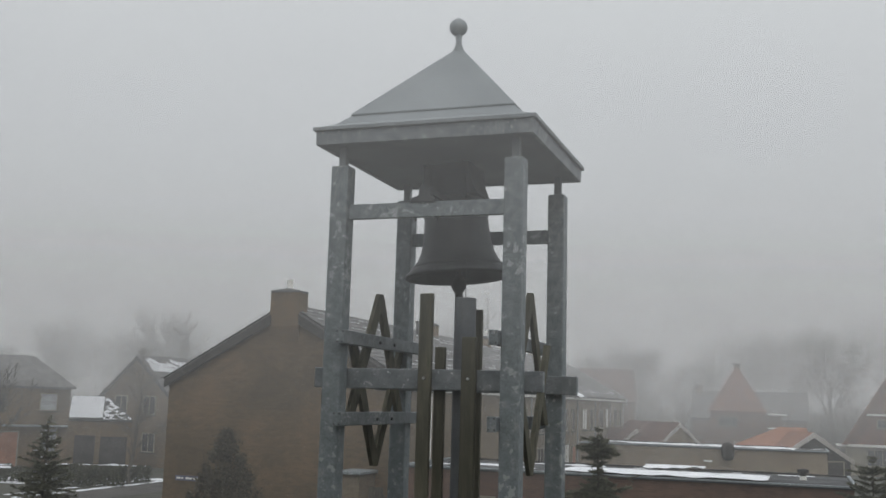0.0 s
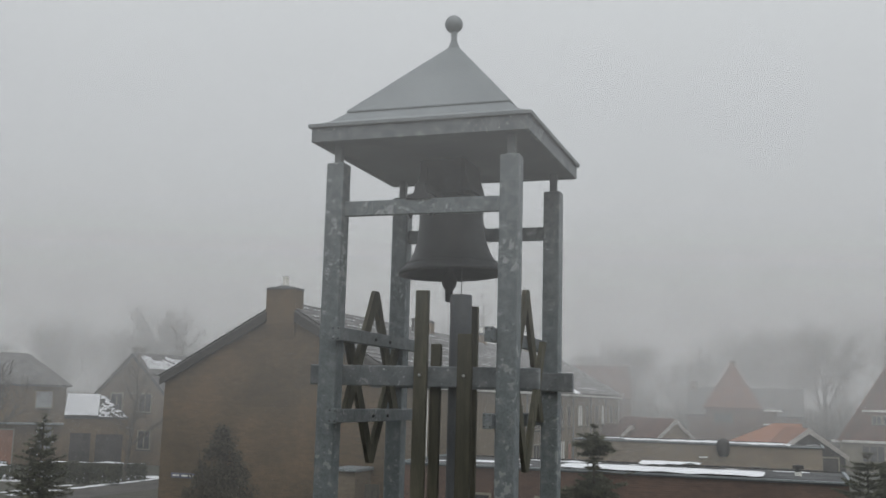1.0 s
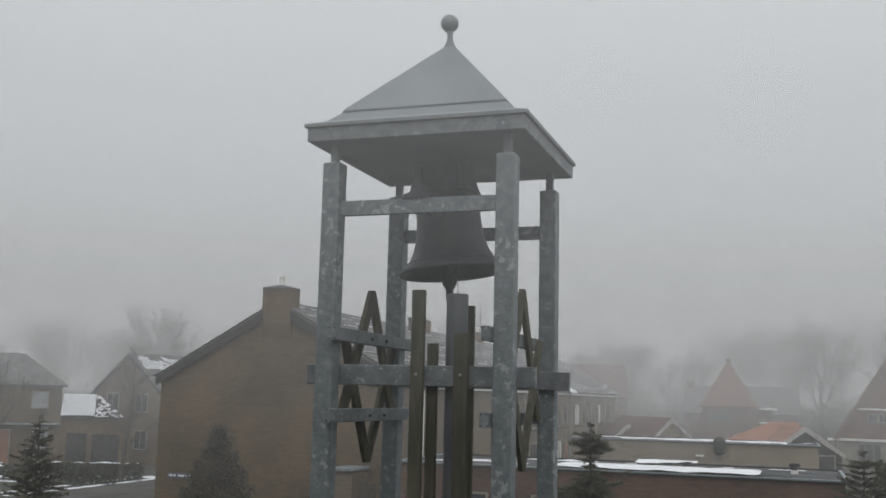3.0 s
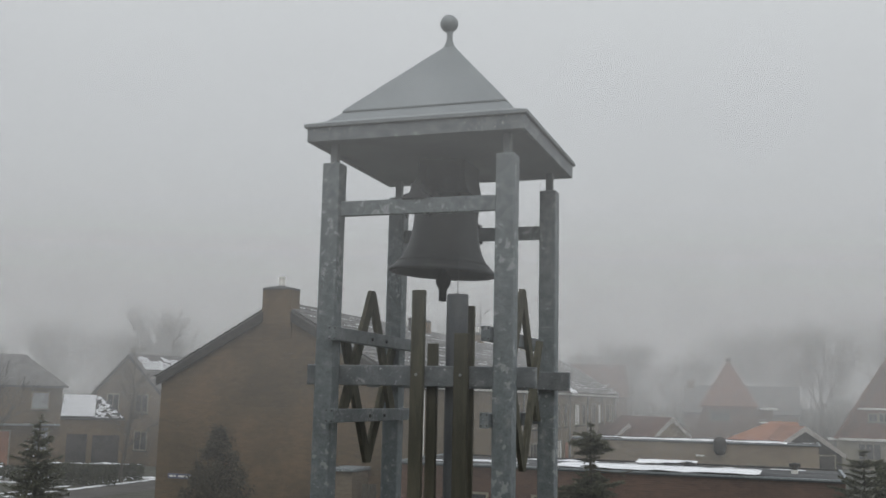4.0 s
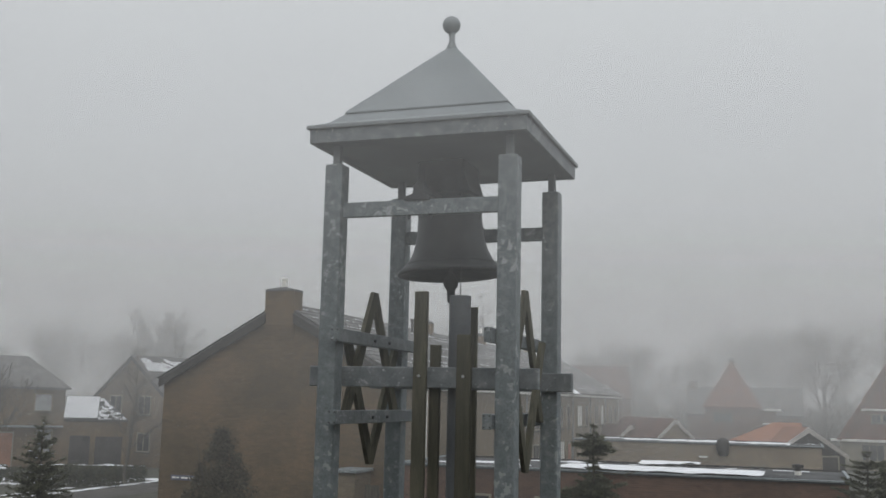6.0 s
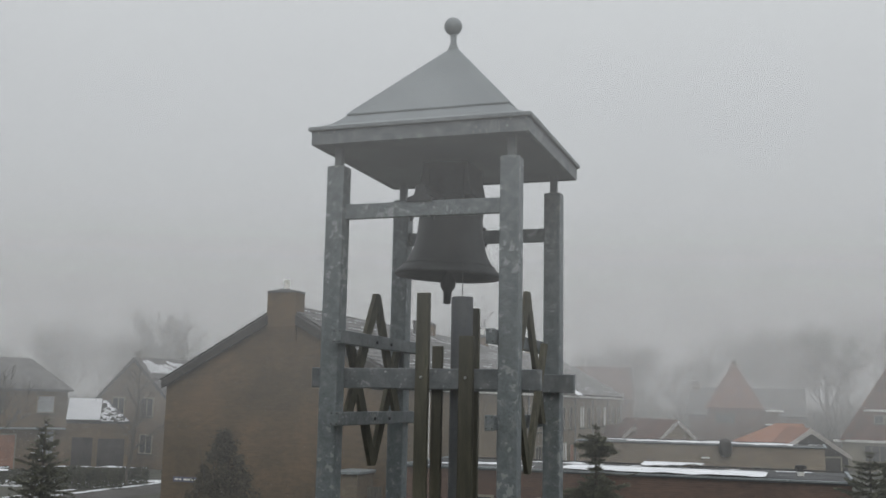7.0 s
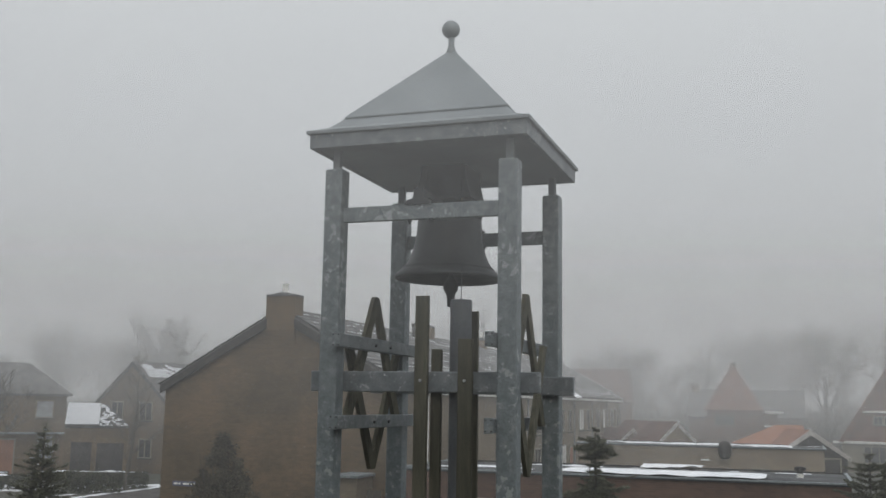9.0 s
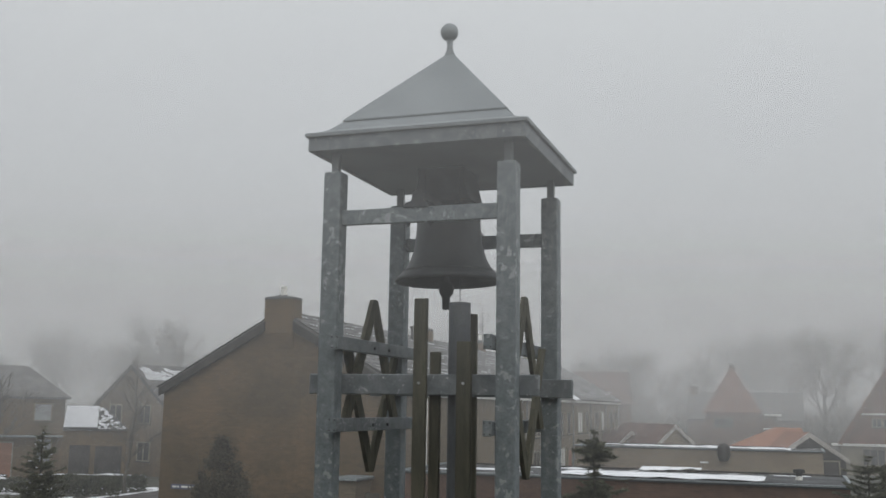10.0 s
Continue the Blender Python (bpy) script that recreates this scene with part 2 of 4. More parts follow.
BARK = mat("bare_tree_bark", (0.06, 0.055, 0.046), (0.095, 0.088, 0.07), 5, 0.95, 0, 0.4, 22, stretch=(4, 4, 1), spec=0.1)


# ---- building helpers ----
def thing(name, label, category, at=(0, 0, 0), rz=0.0, kind="", group=""):
    ob = new(name)
    ob.empty_display_size = 0.2
    ob.matrix_basis = pose(*at, 0, 0, rz)
    return tagged(ob, label, category, group, kind)


def link(name, bm, material, parent=None, label="", smooth=False):
    me = bpy.data.meshes.new(name)
    bmesh.ops.recalc_face_normals(bm, faces=bm.faces)
    bm.to_mesh(me)
    bm.free()
    me.materials.append(material)
    if smooth:
        me.polygons.foreach_set("use_smooth", [True] * len(me.polygons))
    ob = new(name, me)
    ob.parent = parent
    return tagged(ob, label)


part = link


def box(bm, x0, x1, y0, y1, z0, z1, m=None):
    v = [bm.verts.new(p) for p in ((x0, y0, z0), (x1, y0, z0), (x1, y1, z0), (x0, y1, z0), (x0, y0, z1), (x1, y0, z1), (x1, y1, z1), (x0, y1, z1))]
    for f in ((3, 2, 1, 0), (4, 5, 6, 7), (0, 1, 5, 4), (1, 2, 6, 5), (2, 3, 7, 6), (3, 0, 4, 7)):
        bm.faces.new([v[i] for i in f])
    if m is not None:
        bmesh.ops.transform(bm, matrix=m, verts=v)
    return v


def boxes(*rows, bevel=0.0, segments=2):
    bm = bmesh.new()
    for r in rows:
        box(bm, *r)
    if bevel:
        bmesh.ops.bevel(bm, geom=bm.edges[:], offset=bevel, segments=segments, profile=0.5, affect="EDGES")
    return bm


def prism(points, y0, y1, bm=None):
    """Extrudes a closed outline in x and z from y0 to y1."""
    bm = bm or bmesh.new()
    a = [bm.verts.new((x, y0, z)) for x, z in points]
    b = [bm.verts.new((x, y1, z)) for x, z in points]
    n = len(points)
    bm.faces.new(a)
    bm.faces.new(b[::-1])
    for i in range(n):
        bm.faces.new((a[i], b[i], b[(i + 1) % n], a[(i + 1) % n]))
    return bm


def lathe(profile, n=48, closed=False):
    """Turns (radius, z) round the z axis."""
    bm = bmesh.new()
    rings = []
    for r, z in profile:
        if r < 1e-4:
            rings.append([bm.verts.new((0, 0, z))])
        else:
            rings.append([bm.verts.new((r * math.cos(2 * math.pi * i / n), r * math.sin(2 * math.pi * i / n), z)) for i in range(n)])
    pairs = list(zip(rings, rings[1:])) + ([(rings[-1], rings[0])] if closed else [])
    for a, b in pairs:
        for i in range(n):
            j = (i + 1) % n
            q = [a[i % len(a)], a[j % len(a)], b[j % len(b)], b[i % len(b)]]
            q = list(dict.fromkeys(q))
            if len(q) > 2:
                bm.faces.new(q)
    return bm


def moved(bm, m):
    bmesh.ops.transform(bm, matrix=m, verts=bm.verts[:])
    return bm


def beam_between(a, b, width, thick, axis, bm=None):
    """A board from a to b; thick is its size along axis, width across."""
    a, b, axis = Vector(a), Vector(b), Vector(axis).normalized()
    d = (b - a).normalized()
    s = axis.cross(d).normalized()
    bm = bm or bmesh.new()
    v = []
    for p in (a, b):
        for i, j in ((-1, -1), (1, -1), (1, 1), (-1, 1)):
            v.append(bm.verts.new(p + s * (i * width / 2) + axis * (j * thick / 2)))
    for f in ((3, 2, 1, 0), (4, 5, 6, 7), (0, 1, 5, 4), (1, 2, 6, 5), (2, 3, 7, 6), (3, 0, 4, 7)):
        bm.faces.new([v[i] for i in f])
    return bm


# ---- ground ----
ground_bm = bmesh.new()
bmesh.ops.create_grid(ground_bm, x_segments=80, y_segments=80, size=1500)
for v in ground_bm.verts:
    v.co.z = -0.02
tagged(link("ground", ground_bm, GRASS), "flat winter grass ground with thin patches of snow", "ground", kind="structure")


# ---- unseen wall of the window viewpoint's building, added to shade the tower's lower front ----
tagged(link("shade_wall_south", boxes((-24.0, 26.0, -9.1, -8.7, -0.02, 7.5)), BRICK), "plain unseen brown brick wall behind the viewpoint, added for shade", "wall", kind="structure")


# ---- the fog, in drifting sheets from near to far; the two nearest add glare haze ----
VIEW = Vector((math.sin(radians(-18.9)), math.cos(radians(-18.9)), 0))
SIDE = Vector((VIEW.y, -VIEW.x, 0))
MIST = [(4.2, 0.005), (5.4, 0.005), (16, 0.055), (24, 0.045), (31, 0.065), (43, 0.09), (51, 0.095), (62, 0.11), (70, 0.12), (79, 0.14), (92, 0.19), (102, 0.15), (110, 0.15), (120, 0.18), (132, 0.18)]
scene.cycles.transparent_max_bounces = 32


def mist_sheet(d, alpha, seed):
    """A gently waving upright sheet; beyond 10 m it ends where its fog has thinned to nothing."""
    # under 10 m: haze thickens upwards, imitating veiling glare over the tower's top
    low, high, aloft = (4 + d * 0.05, 11 + d * 0.14, 0.0) if d > 10 else (4.6 - d * 0.083, 4.6 + d * 0.357, 0.148)
    bm = bmesh.new()
    half = d * 0.9 + 25 if d > 10 else 9.0
    n = 24
    foot, head = [], []
    for i in range(n + 1):
        u = -half + 2 * half * i / n
        w = 0.8 * math.sin(u * 0.11 + seed) * min(1.0, d / 60)
        p = Vector((EYE[0], EYE[1], 0)) + VIEW * (d + w) + SIDE * u
        foot.append(bm.verts.new((p.x, p.y, 0.0)))
        head.append(bm.verts.new((p.x, p.y, high + 1.5)))
    for i in range(n):
        bm.faces.new((foot[i], foot[i + 1], head[i + 1], head[i]))
    ob = link("fog_glare_sheet", bm, mist_mat("fog_and_glare_haze", alpha, low, high, seed, aloft), smooth=True)
    return tagged(ob, "thin pale grey sheet of fog; the two nearest imitate veiling glare", "fog", "fog banks", "stuff")


for i, (d, alpha) in enumerate(MIST):
    mist_sheet(d, alpha, i + 1)


# ---- bell tower ----
S, W = 0.796, 0.15
POST_TOP, SOFFIT, LIP = 6.447, 6.598, 6.743
tower = thing("bell_tower", "open galvanised steel bell tower with pyramid roof", "bell tower")
for sx in (-1, 1):
    for sy in (-1, 1):
        x0, y0 = (sx * S - (W if sx > 0 else 0)), (sy * S - (W if sy > 0 else 0))
        post = part("post", boxes((x0, x0 + W, y0, y0 + W, 0.0, POST_TOP), bevel=0.012), STEEL, tower, "mottled galvanised square steel post")
        part("stub", boxes((x0 + 0.045, x0 + 0.105, y0 + 0.045, y0 + 0.105, POST_TOP - 0.01, SOFFIT + 0.03), bevel=0.004), ZINC, tower)
        part("base_plate", boxes((x0 - 0.06, x0 + W + 0.06, y0 - 0.06, y0 + W + 0.06, -0.01, 0.02), bevel=0.003), STEEL_DULL, post)
# roof: soffit box with fascia, flashing, pyramid
R1, R2 = 0.918, 0.8945
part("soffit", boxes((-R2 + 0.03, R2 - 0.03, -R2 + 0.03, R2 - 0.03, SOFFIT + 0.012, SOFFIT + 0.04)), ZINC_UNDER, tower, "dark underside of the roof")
for i in range(4):
    turn = pose(0, 0, 0, 0, 0, 90 * i)
    part("fascia", moved(boxes((-R2, R2 - 0.03, -R2, -R2 + 0.03, SOFFIT, LIP - 0.03), bevel=0.004), turn), STEEL_DULL, tower, "galvanised fascia board")
    part("drip_edge", moved(boxes((-R1, R1 - 0.05, -R1, -R1 + 0.05, LIP - 0.032, LIP), bevel=0.005), turn), ZINC, tower)


def roof_skin():
    bm = bmesh.new()
    rings = []
    for h, z in ((R1 - 0.01, LIP - 0.006), (0.775, LIP + 0.055), (0.77, LIP + 0.062), (0.675, LIP + 0.15)):
        rings.append([bm.verts.new((sx * h, sy * h, z)) for sx, sy in ((-1, -1), (1, -1), (1, 1), (-1, 1))])
    for a, b in zip(rings, rings[1:]):
        for i in range(4):
            bm.faces.new((a[i], a[(i + 1) % 4], b[(i + 1) % 4], b[i]))
    bm.faces.new(rings[-1])
    return bm


part("roof_skirt", roof_skin(), ZINC, tower, "flat zinc skirt under the pyramid")


def pyramid():
    bm = bmesh.new()
    rings = []
    for h, z in ((0.69, LIP + 0.145), (0.69, LIP + 0.157), (0.022, 7.63)):
        rings.append([bm.verts.new((sx * h, sy * h, z)) for sx, sy in ((-1, -1), (1, -1), (1, 1), (-1, 1))])
    for a, b in zip(rings, rings[1:]):
        for i in range(4):
            bm.faces.new((a[i], a[(i + 1) % 4], b[(i + 1) % 4], b[i]))
    bm.faces.new(rings[0][::-1])
    bm.faces.new(rings[-1])
    return bm


roof = part("pyramid_roof", pyramid(), ZINC, tower, "smooth dark grey zinc pyramid roof")
part("finial_rod", moved(lathe([(0.0, 7.58), (0.045, 7.58), (0.045, 7.63), (0.027, 7.67), (0.027, 7.78), (0.0, 7.78)], 24), pose(-0.012, 0, 0)), ZINC, roof, smooth=True)
part("finial_ball", moved(lathe([(0.079 * math.sin(math.pi * i / 16), 7.833 - 0.079 * math.cos(math.pi * i / 16)) for i in range(17)], 32), pose(-0.018, 0, -0.004)), ZINC, roof, "round zinc ball", smooth=True)
# beams
for y in (-0.72, 0.72):
    part("top_beam", boxes((-S + W - 0.004, S - W + 0.004, y - 0.025, y + 0.025, 6.015, 6.135), bevel=0.006), STEEL, tower)
for y0 in (-0.644, 0.584):
    part("middle_beam", boxes((-0.935, 0.935, y0, y0 + 0.06, 4.682, 4.840), bevel=0.008), STEEL_DULL, tower, "galvanised crossbeam with pale spangle")
for sx in (-1, 1):
    for z in (4.392, 5.021):
        x0 = -0.644 if sx < 0 else 0.584
        rail = part("side_beam", boxes((x0, x0 + 0.06, -0.875, 0.875, z, z + 0.104), bevel=0.006), STEEL_DULL, tower)
        cap = part("end_plate", boxes((x0 - 0.004, x0 + 0.064, -0.885, -0.875, z - 0.004, z + 0.108), bevel=0.003), STEEL, rail, "pale end plate with small bolts")
        for bx in (0.008, 0.052):
            for bz in (0.012, 0.092):
                part("bolt", moved(lathe([(0, -0.006), (0.006, -0.006), (0.006, 0.006), (0, 0.006)], 6), pose(x0 + bx, -0.887, z + bz, 90, 0, 0)), IRON, rail)
        for y in (-0.16, 0.16):
            m = pose(x0 + (0.06 if sx < 0 else 0.0), y, z + 0.045, 0, 90, 0)
            part("bolt", moved(lathe([(0, -0.012), (0.013, -0.012), (0.013, 0.012), (0, 0.012)], 8), m), IRON, rail)
for x in (0.225, -0.30, 0.62):
    part("bolt", moved(lathe([(0, -0.006), (0.008, -0.006), (0.007, 0.008), (0, 0.009)], 8), pose(x, -0.646, 4.812, 90, 0, 0)), BOLT, tower, "bright bolt head")
# upright boards on the middle beams
for x0, x1, y0, top, bottom in ((-0.037, 0.066, -0.698, 5.421, 3.25), (0.312, 0.425, -0.698, 5.087, 3.25), (0.058, 0.138, -0.582, 5.015, 3.25), (-0.045, 0.058, 0.646, 5.421, 3.25)):
    bd = part("board", boxes((x0, x1, y0, y0 + 0.052, bottom, top), bevel=0.006), WOOD, tower, "weathered greenish wooden board")
    if y0 < -0.65:
        part("bolt", moved(lathe([(0, -0.008), (0.012, -0.008), (0.010, 0.010), (0, 0.012)], 10), pose((x0 + x1) / 2, y0 - 0.004, 4.77, 90, 0, 0)), BOLT, bd, "bright bolt head")
# crossing zigzag boards along both sides
for sx in (-1, 1):
    for za, zb, x in ((5.49, 4.42, sx * 0.6645), (4.04, 5.095, sx * 0.7005)):
        zm = za - (0.068 / 0.506) * (za - zb)
        for sy in (-1, 1):
            slat = prism([(sy * 0.048, za), (0, za), (0, zm), (sy * 0.494, zb), (sy * 0.622, zb)], -0.0175, 0.0175)
            moved(slat, pose(0 if za > 5 else -sx * 0.085, 0, 0))
            part("zigzag_board", moved(slat, pose(x, 0, 0, 0, 0, 90)), WOOD, tower, "slanting weathered board")
# column with the striking gear's wire
part("column", moved(lathe([(0, 0.0), (0.085, 0.0), (0.085, 5.398), (0.079, 5.405), (0, 5.405)], 40), pose(0.262, -0.47, 0)), COLUMN, tower, "grey round steel column with flat cap", smooth=False)
part("wire", moved(lathe([(0, 5.395), (0.004, 5.395), (0.003, 5.70), (0, 5.70)], 6), pose(0.262, -0.47, 0)), IRON, tower)
for y in (-0.72, 0.72):
    part("bearing", prism([(-0.125, 6.131), (0.09, 6.131), (0.08, 6.165), (0.045, 6.18), (0.03, 6.262), (-0.04, 6.262), (-0.055, 6.18), (-0.105, 6.165)], y - 0.04, y + 0.04), IRON, tower, "dark iron bearing block")
    for x in (-0.09, 0.09):
        part("bolt", moved(lathe([(0, -0.035), (0.010, -0.035), (0.010, -0.018), (0.017, -0.018), (0.017, 0.0), (0, 0.0)], 8), pose(x, y, 6.017)), IRON, tower)

# ---- bell: swings about an axle along y ----
PIVOT = 6.235
bell = thing("bell", "dark bronze bell hanging from an iron headstock, swinging", "bell", (0, 0, PIVOT))
outer = [(0.0, 6.335), (0.10, 6.335), (0.20, 6.315), (0.245, 6.275), (0.262, 6.22), (0.268, 6.14), (0.275, 6.05), (0.282, 5.97), (0.297, 5.89), (0.322, 5.81), (0.358, 5.745), (0.408, 5.69), (0.447, 5.655), (0.452, 5.635), (0.44, 5.622)]
inner = [(0.415, 5.63), (0.365, 5.69), (0.318, 5.75), (0.283, 5.83), (0.262, 5.93), (0.25, 6.05), (0.24, 6.18), (0.20, 6.27), (0.0, 6.29)]
part("bell_body", moved(lathe(outer + inner, 72), pose(0, 0, -PIVOT)), BRONZE, bell, "dark bronze bell with flared mouth", smooth=True)
for z, r in ((5.715, 0.385), (6.17, 0.268), (6.145, 0.269)):
    ring = [(r + 0.006 * math.cos(2 * math.pi * i / 8), z - PIVOT + 0.007 * math.sin(2 * math.pi * i / 8)) for i in range(8)]
    part("moulding", lathe(ring, 72, closed=True), BRONZE, bell, smooth=True)
part("headstock", moved(prism([(-0.252, 6.29), (0.252, 6.29), (0.225, 6.36), (0.20, 6.46), (0.195, 6.57), (-0.195, 6.57), (-0.20, 6.46), (-0.225, 6.36)], -0.22, 0.22), pose(0, 0, -PIVOT)), IRON, bell, "dark iron headstock")
for y0, y1 in ((-0.70, -0.21), (0.21, 0.70)):
    part("axle", moved(beam_between((0, y0, 0.0), (0, y1, 0.0), 0.05, 0.05, (1, 0, 0)), pose(0, 0, 0)), IRON, bell)
for sx in (-1, 1):
    part("strap", moved(boxes((sx * 0.15 - 0.02, sx * 0.15 + 0.02, -0.23, 0.23, 6.26, 6.515), bevel=0.004), pose(0, 0, -PIVOT)), IRON, bell)
clapper = part("clapper", lathe([(0, 0.0), (0.016, 0.0), (0.018, -0.45), (0.024, -0.59), (0.055, -0.63), (0.064, -0.665), (0.060, -0.695), (0.046, -0.722), (0.034, -0.735), (0.032, -0.835), (0, -0.84)], 24), IRON, bell, "dark iron clapper", smooth=True)


# ---- helpers for buildings ----
def slope_of(half, eave, ridge):
    n = math.hypot(half, ridge - eave)
    return n, half / n, (ridge - eave) / n


def roof_plane(h, sx, half, eave, ridge, y0, y1, over, thick, material, name="roof", label=""):
    """One pitched side of a saddle roof along local y; returns ridge point and directions."""
    n, c, s = slope_of(half, eave, ridge)
    a = (0.0, ridge)
    e = (sx * c * (n + over), ridge - s * (n + over))
    out = [a, e, (e[0] + sx * s * thick, e[1] + c * thick), (0.0, ridge + thick / c)]
    return part(name, prism(out, y0, y1), material, h, label)


def window(h, m, w, z, material=None, bars=1, pane=None):
    """A window with frame, pane and sill; m puts its lower middle on the wall, facing local -y."""
    f = 0.07
    rows = [(-w / 2, w / 2, -0.05, 0.02, 0, f), (-w / 2, w / 2, -0.05, 0.02, z - f, z), (-w / 2, -w / 2 + f, -0.045, 0.02, f, z - f), (w / 2 - f, w / 2, -0.045, 0.02, f, z - f)]
    for i in range(bars):
        x = -w / 2 + w * (i + 1) / (bars + 1)
        rows.append((x - 0.025, x + 0.025, -0.04, 0.02, f, z - f))
    fr = part("window", moved(boxes(*rows), m), material or CREAM, h, "pale painted window frame")
    part("pane", moved(boxes((-w / 2 + f, w / 2 - f, -0.02, 0.0, f, z - f)), m), pane or GLASS, fr, "")
    part("sill", moved(boxes((-w / 2 - 0.05, w / 2 + 0.05, -0.10, 0.0, -0.06, -0.004)), m), PAINT_DARK, fr)
    return fr


def door(h, m, w, z, material, frame_m=None):
    d = part("door", moved(boxes((-w / 2, w / 2, -0.04, 0.02, 0, z), bevel=0.01), m), material, h)
    part("door_frame", moved(boxes((-w / 2 - 0.08, -w / 2, -0.06, 0.02, 0, z + 0.08), (w / 2, w / 2 + 0.08, -0.06, 0.02, 0, z + 0.08), (-w / 2, w / 2, -0.06, 0.02, z, z + 0.08)), m), frame_m or CREAM, d)
    return d


def snow_patch(x0, x1, y0, y1, h, seed, cell=0.16, cover=0.5, ragged=0.8):
    """Thin snow with a ragged outline and soft edges, on z = 0."""
    nx, ny = max(2, int((x1 - x0) / cell)), max(2, int((y1 - y0) / cell))
    bm = bmesh.new()
    pts, dep = [], {}
    for j in range(ny + 1):
        for i in range(nx + 1):
            x, y = x0 + (x1 - x0) * i / nx, y0 + (y1 - y0) * j / ny
            edge = min(i, nx - i, j, ny - j) / 3.0
            d = cover + min(0.0, (edge - 1.0)) * 0.35 + ragged * (noise.noise((x * 0.7 + seed, y * 0.9, seed)) * 0.6 + noise.noise((x * 2.3, y * 2.6 + seed, seed)) * 0.3)
            dep[i, j] = d
            pts.append(bm.verts.new((x, y, max(-0.01, min(1.0, d * 2.5)) * h)))
    for j in range(ny):
        for i in range(nx):
            q = [(i, j), (i + 1, j), (i + 1, j + 1), (i, j + 1)]
            if max(dep[k] for k in q) > 0:
                bm.faces.new([pts[b * (nx + 1) + a] for a, b in q])
    for v in [v for v in bm.verts if not v.link_faces]:
        bm.verts.remove(v)
    return bm


def chimney(h, x, y, w, d, z0, z1, pots=1):
    """A brick stack with a sloped cap and clay pots."""
    c = part("chimney", boxes((x - w / 2, x + w / 2, y, y + d, z0, z1 - 0.06)), BRICK, h, "brown brick chimney stack")
    cap = bmesh.new()
    a = [cap.verts.new((x + sx * (w / 2 + 0.03), y + d / 2 + sy * (d / 2 + 0.03), z1 - 0.06)) for sx, sy in ((-1, -1), (1, -1), (1, 1), (-1, 1))]
    b = [cap.verts.new((x + sx * w / 2, y + d / 2 + sy * d / 2, z1)) for sx, sy in ((-1, -1), (1, -1), (1, 1), (-1, 1))]
    t = [cap.verts.new((x + sx * 0.12, y + d / 2 + sy * 0.12, z1 + 0.10)) for sx, sy in ((-1, -1), (1, -1), (1, 1), (-1, 1))]
    for lo, hi in ((a, b), (b, t)):
        for i in range(4):
            cap.faces.new((lo[i], lo[(i + 1) % 4], hi[(i + 1) % 4], hi[i]))
    cap.faces.new(t)
    cap.faces.new(a[::-1])
    part("cap", cap, FELT, c)
    for i in range(pots):
        px = x + (i - (pots - 1) / 2) * 0.35
        part("pot", moved(lathe([(0, 0), (0.12, 0), (0.10, 0.28), (0.125, 0.30), (0.125, 0.36), (0, 0.36)], 14), pose(px, y + d / 2, z1 + 0.06)), PAINT_WHITE, c, "pale clay pot")


def tile_mesh():
    """One wavy pan tile: x across, y up the slope, thickness z."""
    bm = bmesh.new()
    prof = ((-0.155, 0.012), (-0.08, 0.0), (0.02, 0.004), (0.085, 0.036), (0.155, 0.02))
    lo = [bm.verts.new((x, -0.19, z + 0.045)) for x, z in prof]
    hi = [bm.verts.new((x, 0.19, z + 0.008)) for x, z in prof]
    un = [bm.verts.new((x, -0.19, z + 0.018)) for x, z in prof]
    for i in range(4):
        bm.faces.new((lo[i], lo[i + 1], hi[i + 1], hi[i]))
        bm.faces.new((un[i], un[i + 1], lo[i + 1], lo[i]))
    return bm


# ---- row of houses ----
RX, RY, HALF, LEN, EAVE, RIDGE = -14.82, 25.0, 4.78, 47.0, 5.10, 7.80
row = thing("row_of_houses", "long row of brown brick houses with tiled saddle roof", "terraced houses", (RX, RY, 0))
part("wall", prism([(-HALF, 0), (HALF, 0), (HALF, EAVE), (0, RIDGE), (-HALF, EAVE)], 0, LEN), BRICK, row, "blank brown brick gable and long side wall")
right_roof = roof_plane(row, 1, HALF, EAVE, RIDGE, -0.10, LEN + 0.10, 0.14, 0.14, TILE_WET_SHEEN, "roof", "wet grey tiled roof slope with sheen in its colour, streaked with snow")
left_roof = roof_plane(row, -1, HALF, EAVE, RIDGE, -0.10, LEN + 0.10, 0.14, 0.14, TILE_GREY, "roof", "dark grey tiled roof slope")
NRM, CO, SI = slope_of(HALF, EAVE, RIDGE)
for sx in (-1, 1):
    ex, ez = sx * CO * (NRM + 0.16), RIDGE - SI * (NRM + 0.16)
    # board kept deep and dark so that it includes the shadow under the verge
    part("bargeboard", prism([(sx * 0.57, RIDGE + 0.06 - 0.57 * SI / CO), (ex, ez + 0.06), (ex, ez - 0.20), (sx * 0.57, RIDGE - 0.28 - 0.57 * SI / CO)], -0.17, -0.104), PAINT_DARK, row, "dark bargeboard standing in for the verge shadow too")
    part("gutter", boxes((ex - 0.07, ex + 0.07, -0.1, LEN + 0.1, ez - 0.10, ez + 0.02), bevel=0.02), PAINT_WHITE if sx > 0 else PAINT_DARK, row, "gutter along the eave")
chimney(row, -0.03, -0.115, 1.18, 0.66, RIDGE - 0.66, 8.44)
breast = boxes((-0.62, 0.56, -0.115, 0.02, 6.55, RIDGE - 0.66))
for v in breast.verts:
    if v.co.z < 6.6:
        v.co.y = max(v.co.y, 0.0)
part("chimney_breast", breast, BRICK, row, "brickwork tapering out to the chimney")
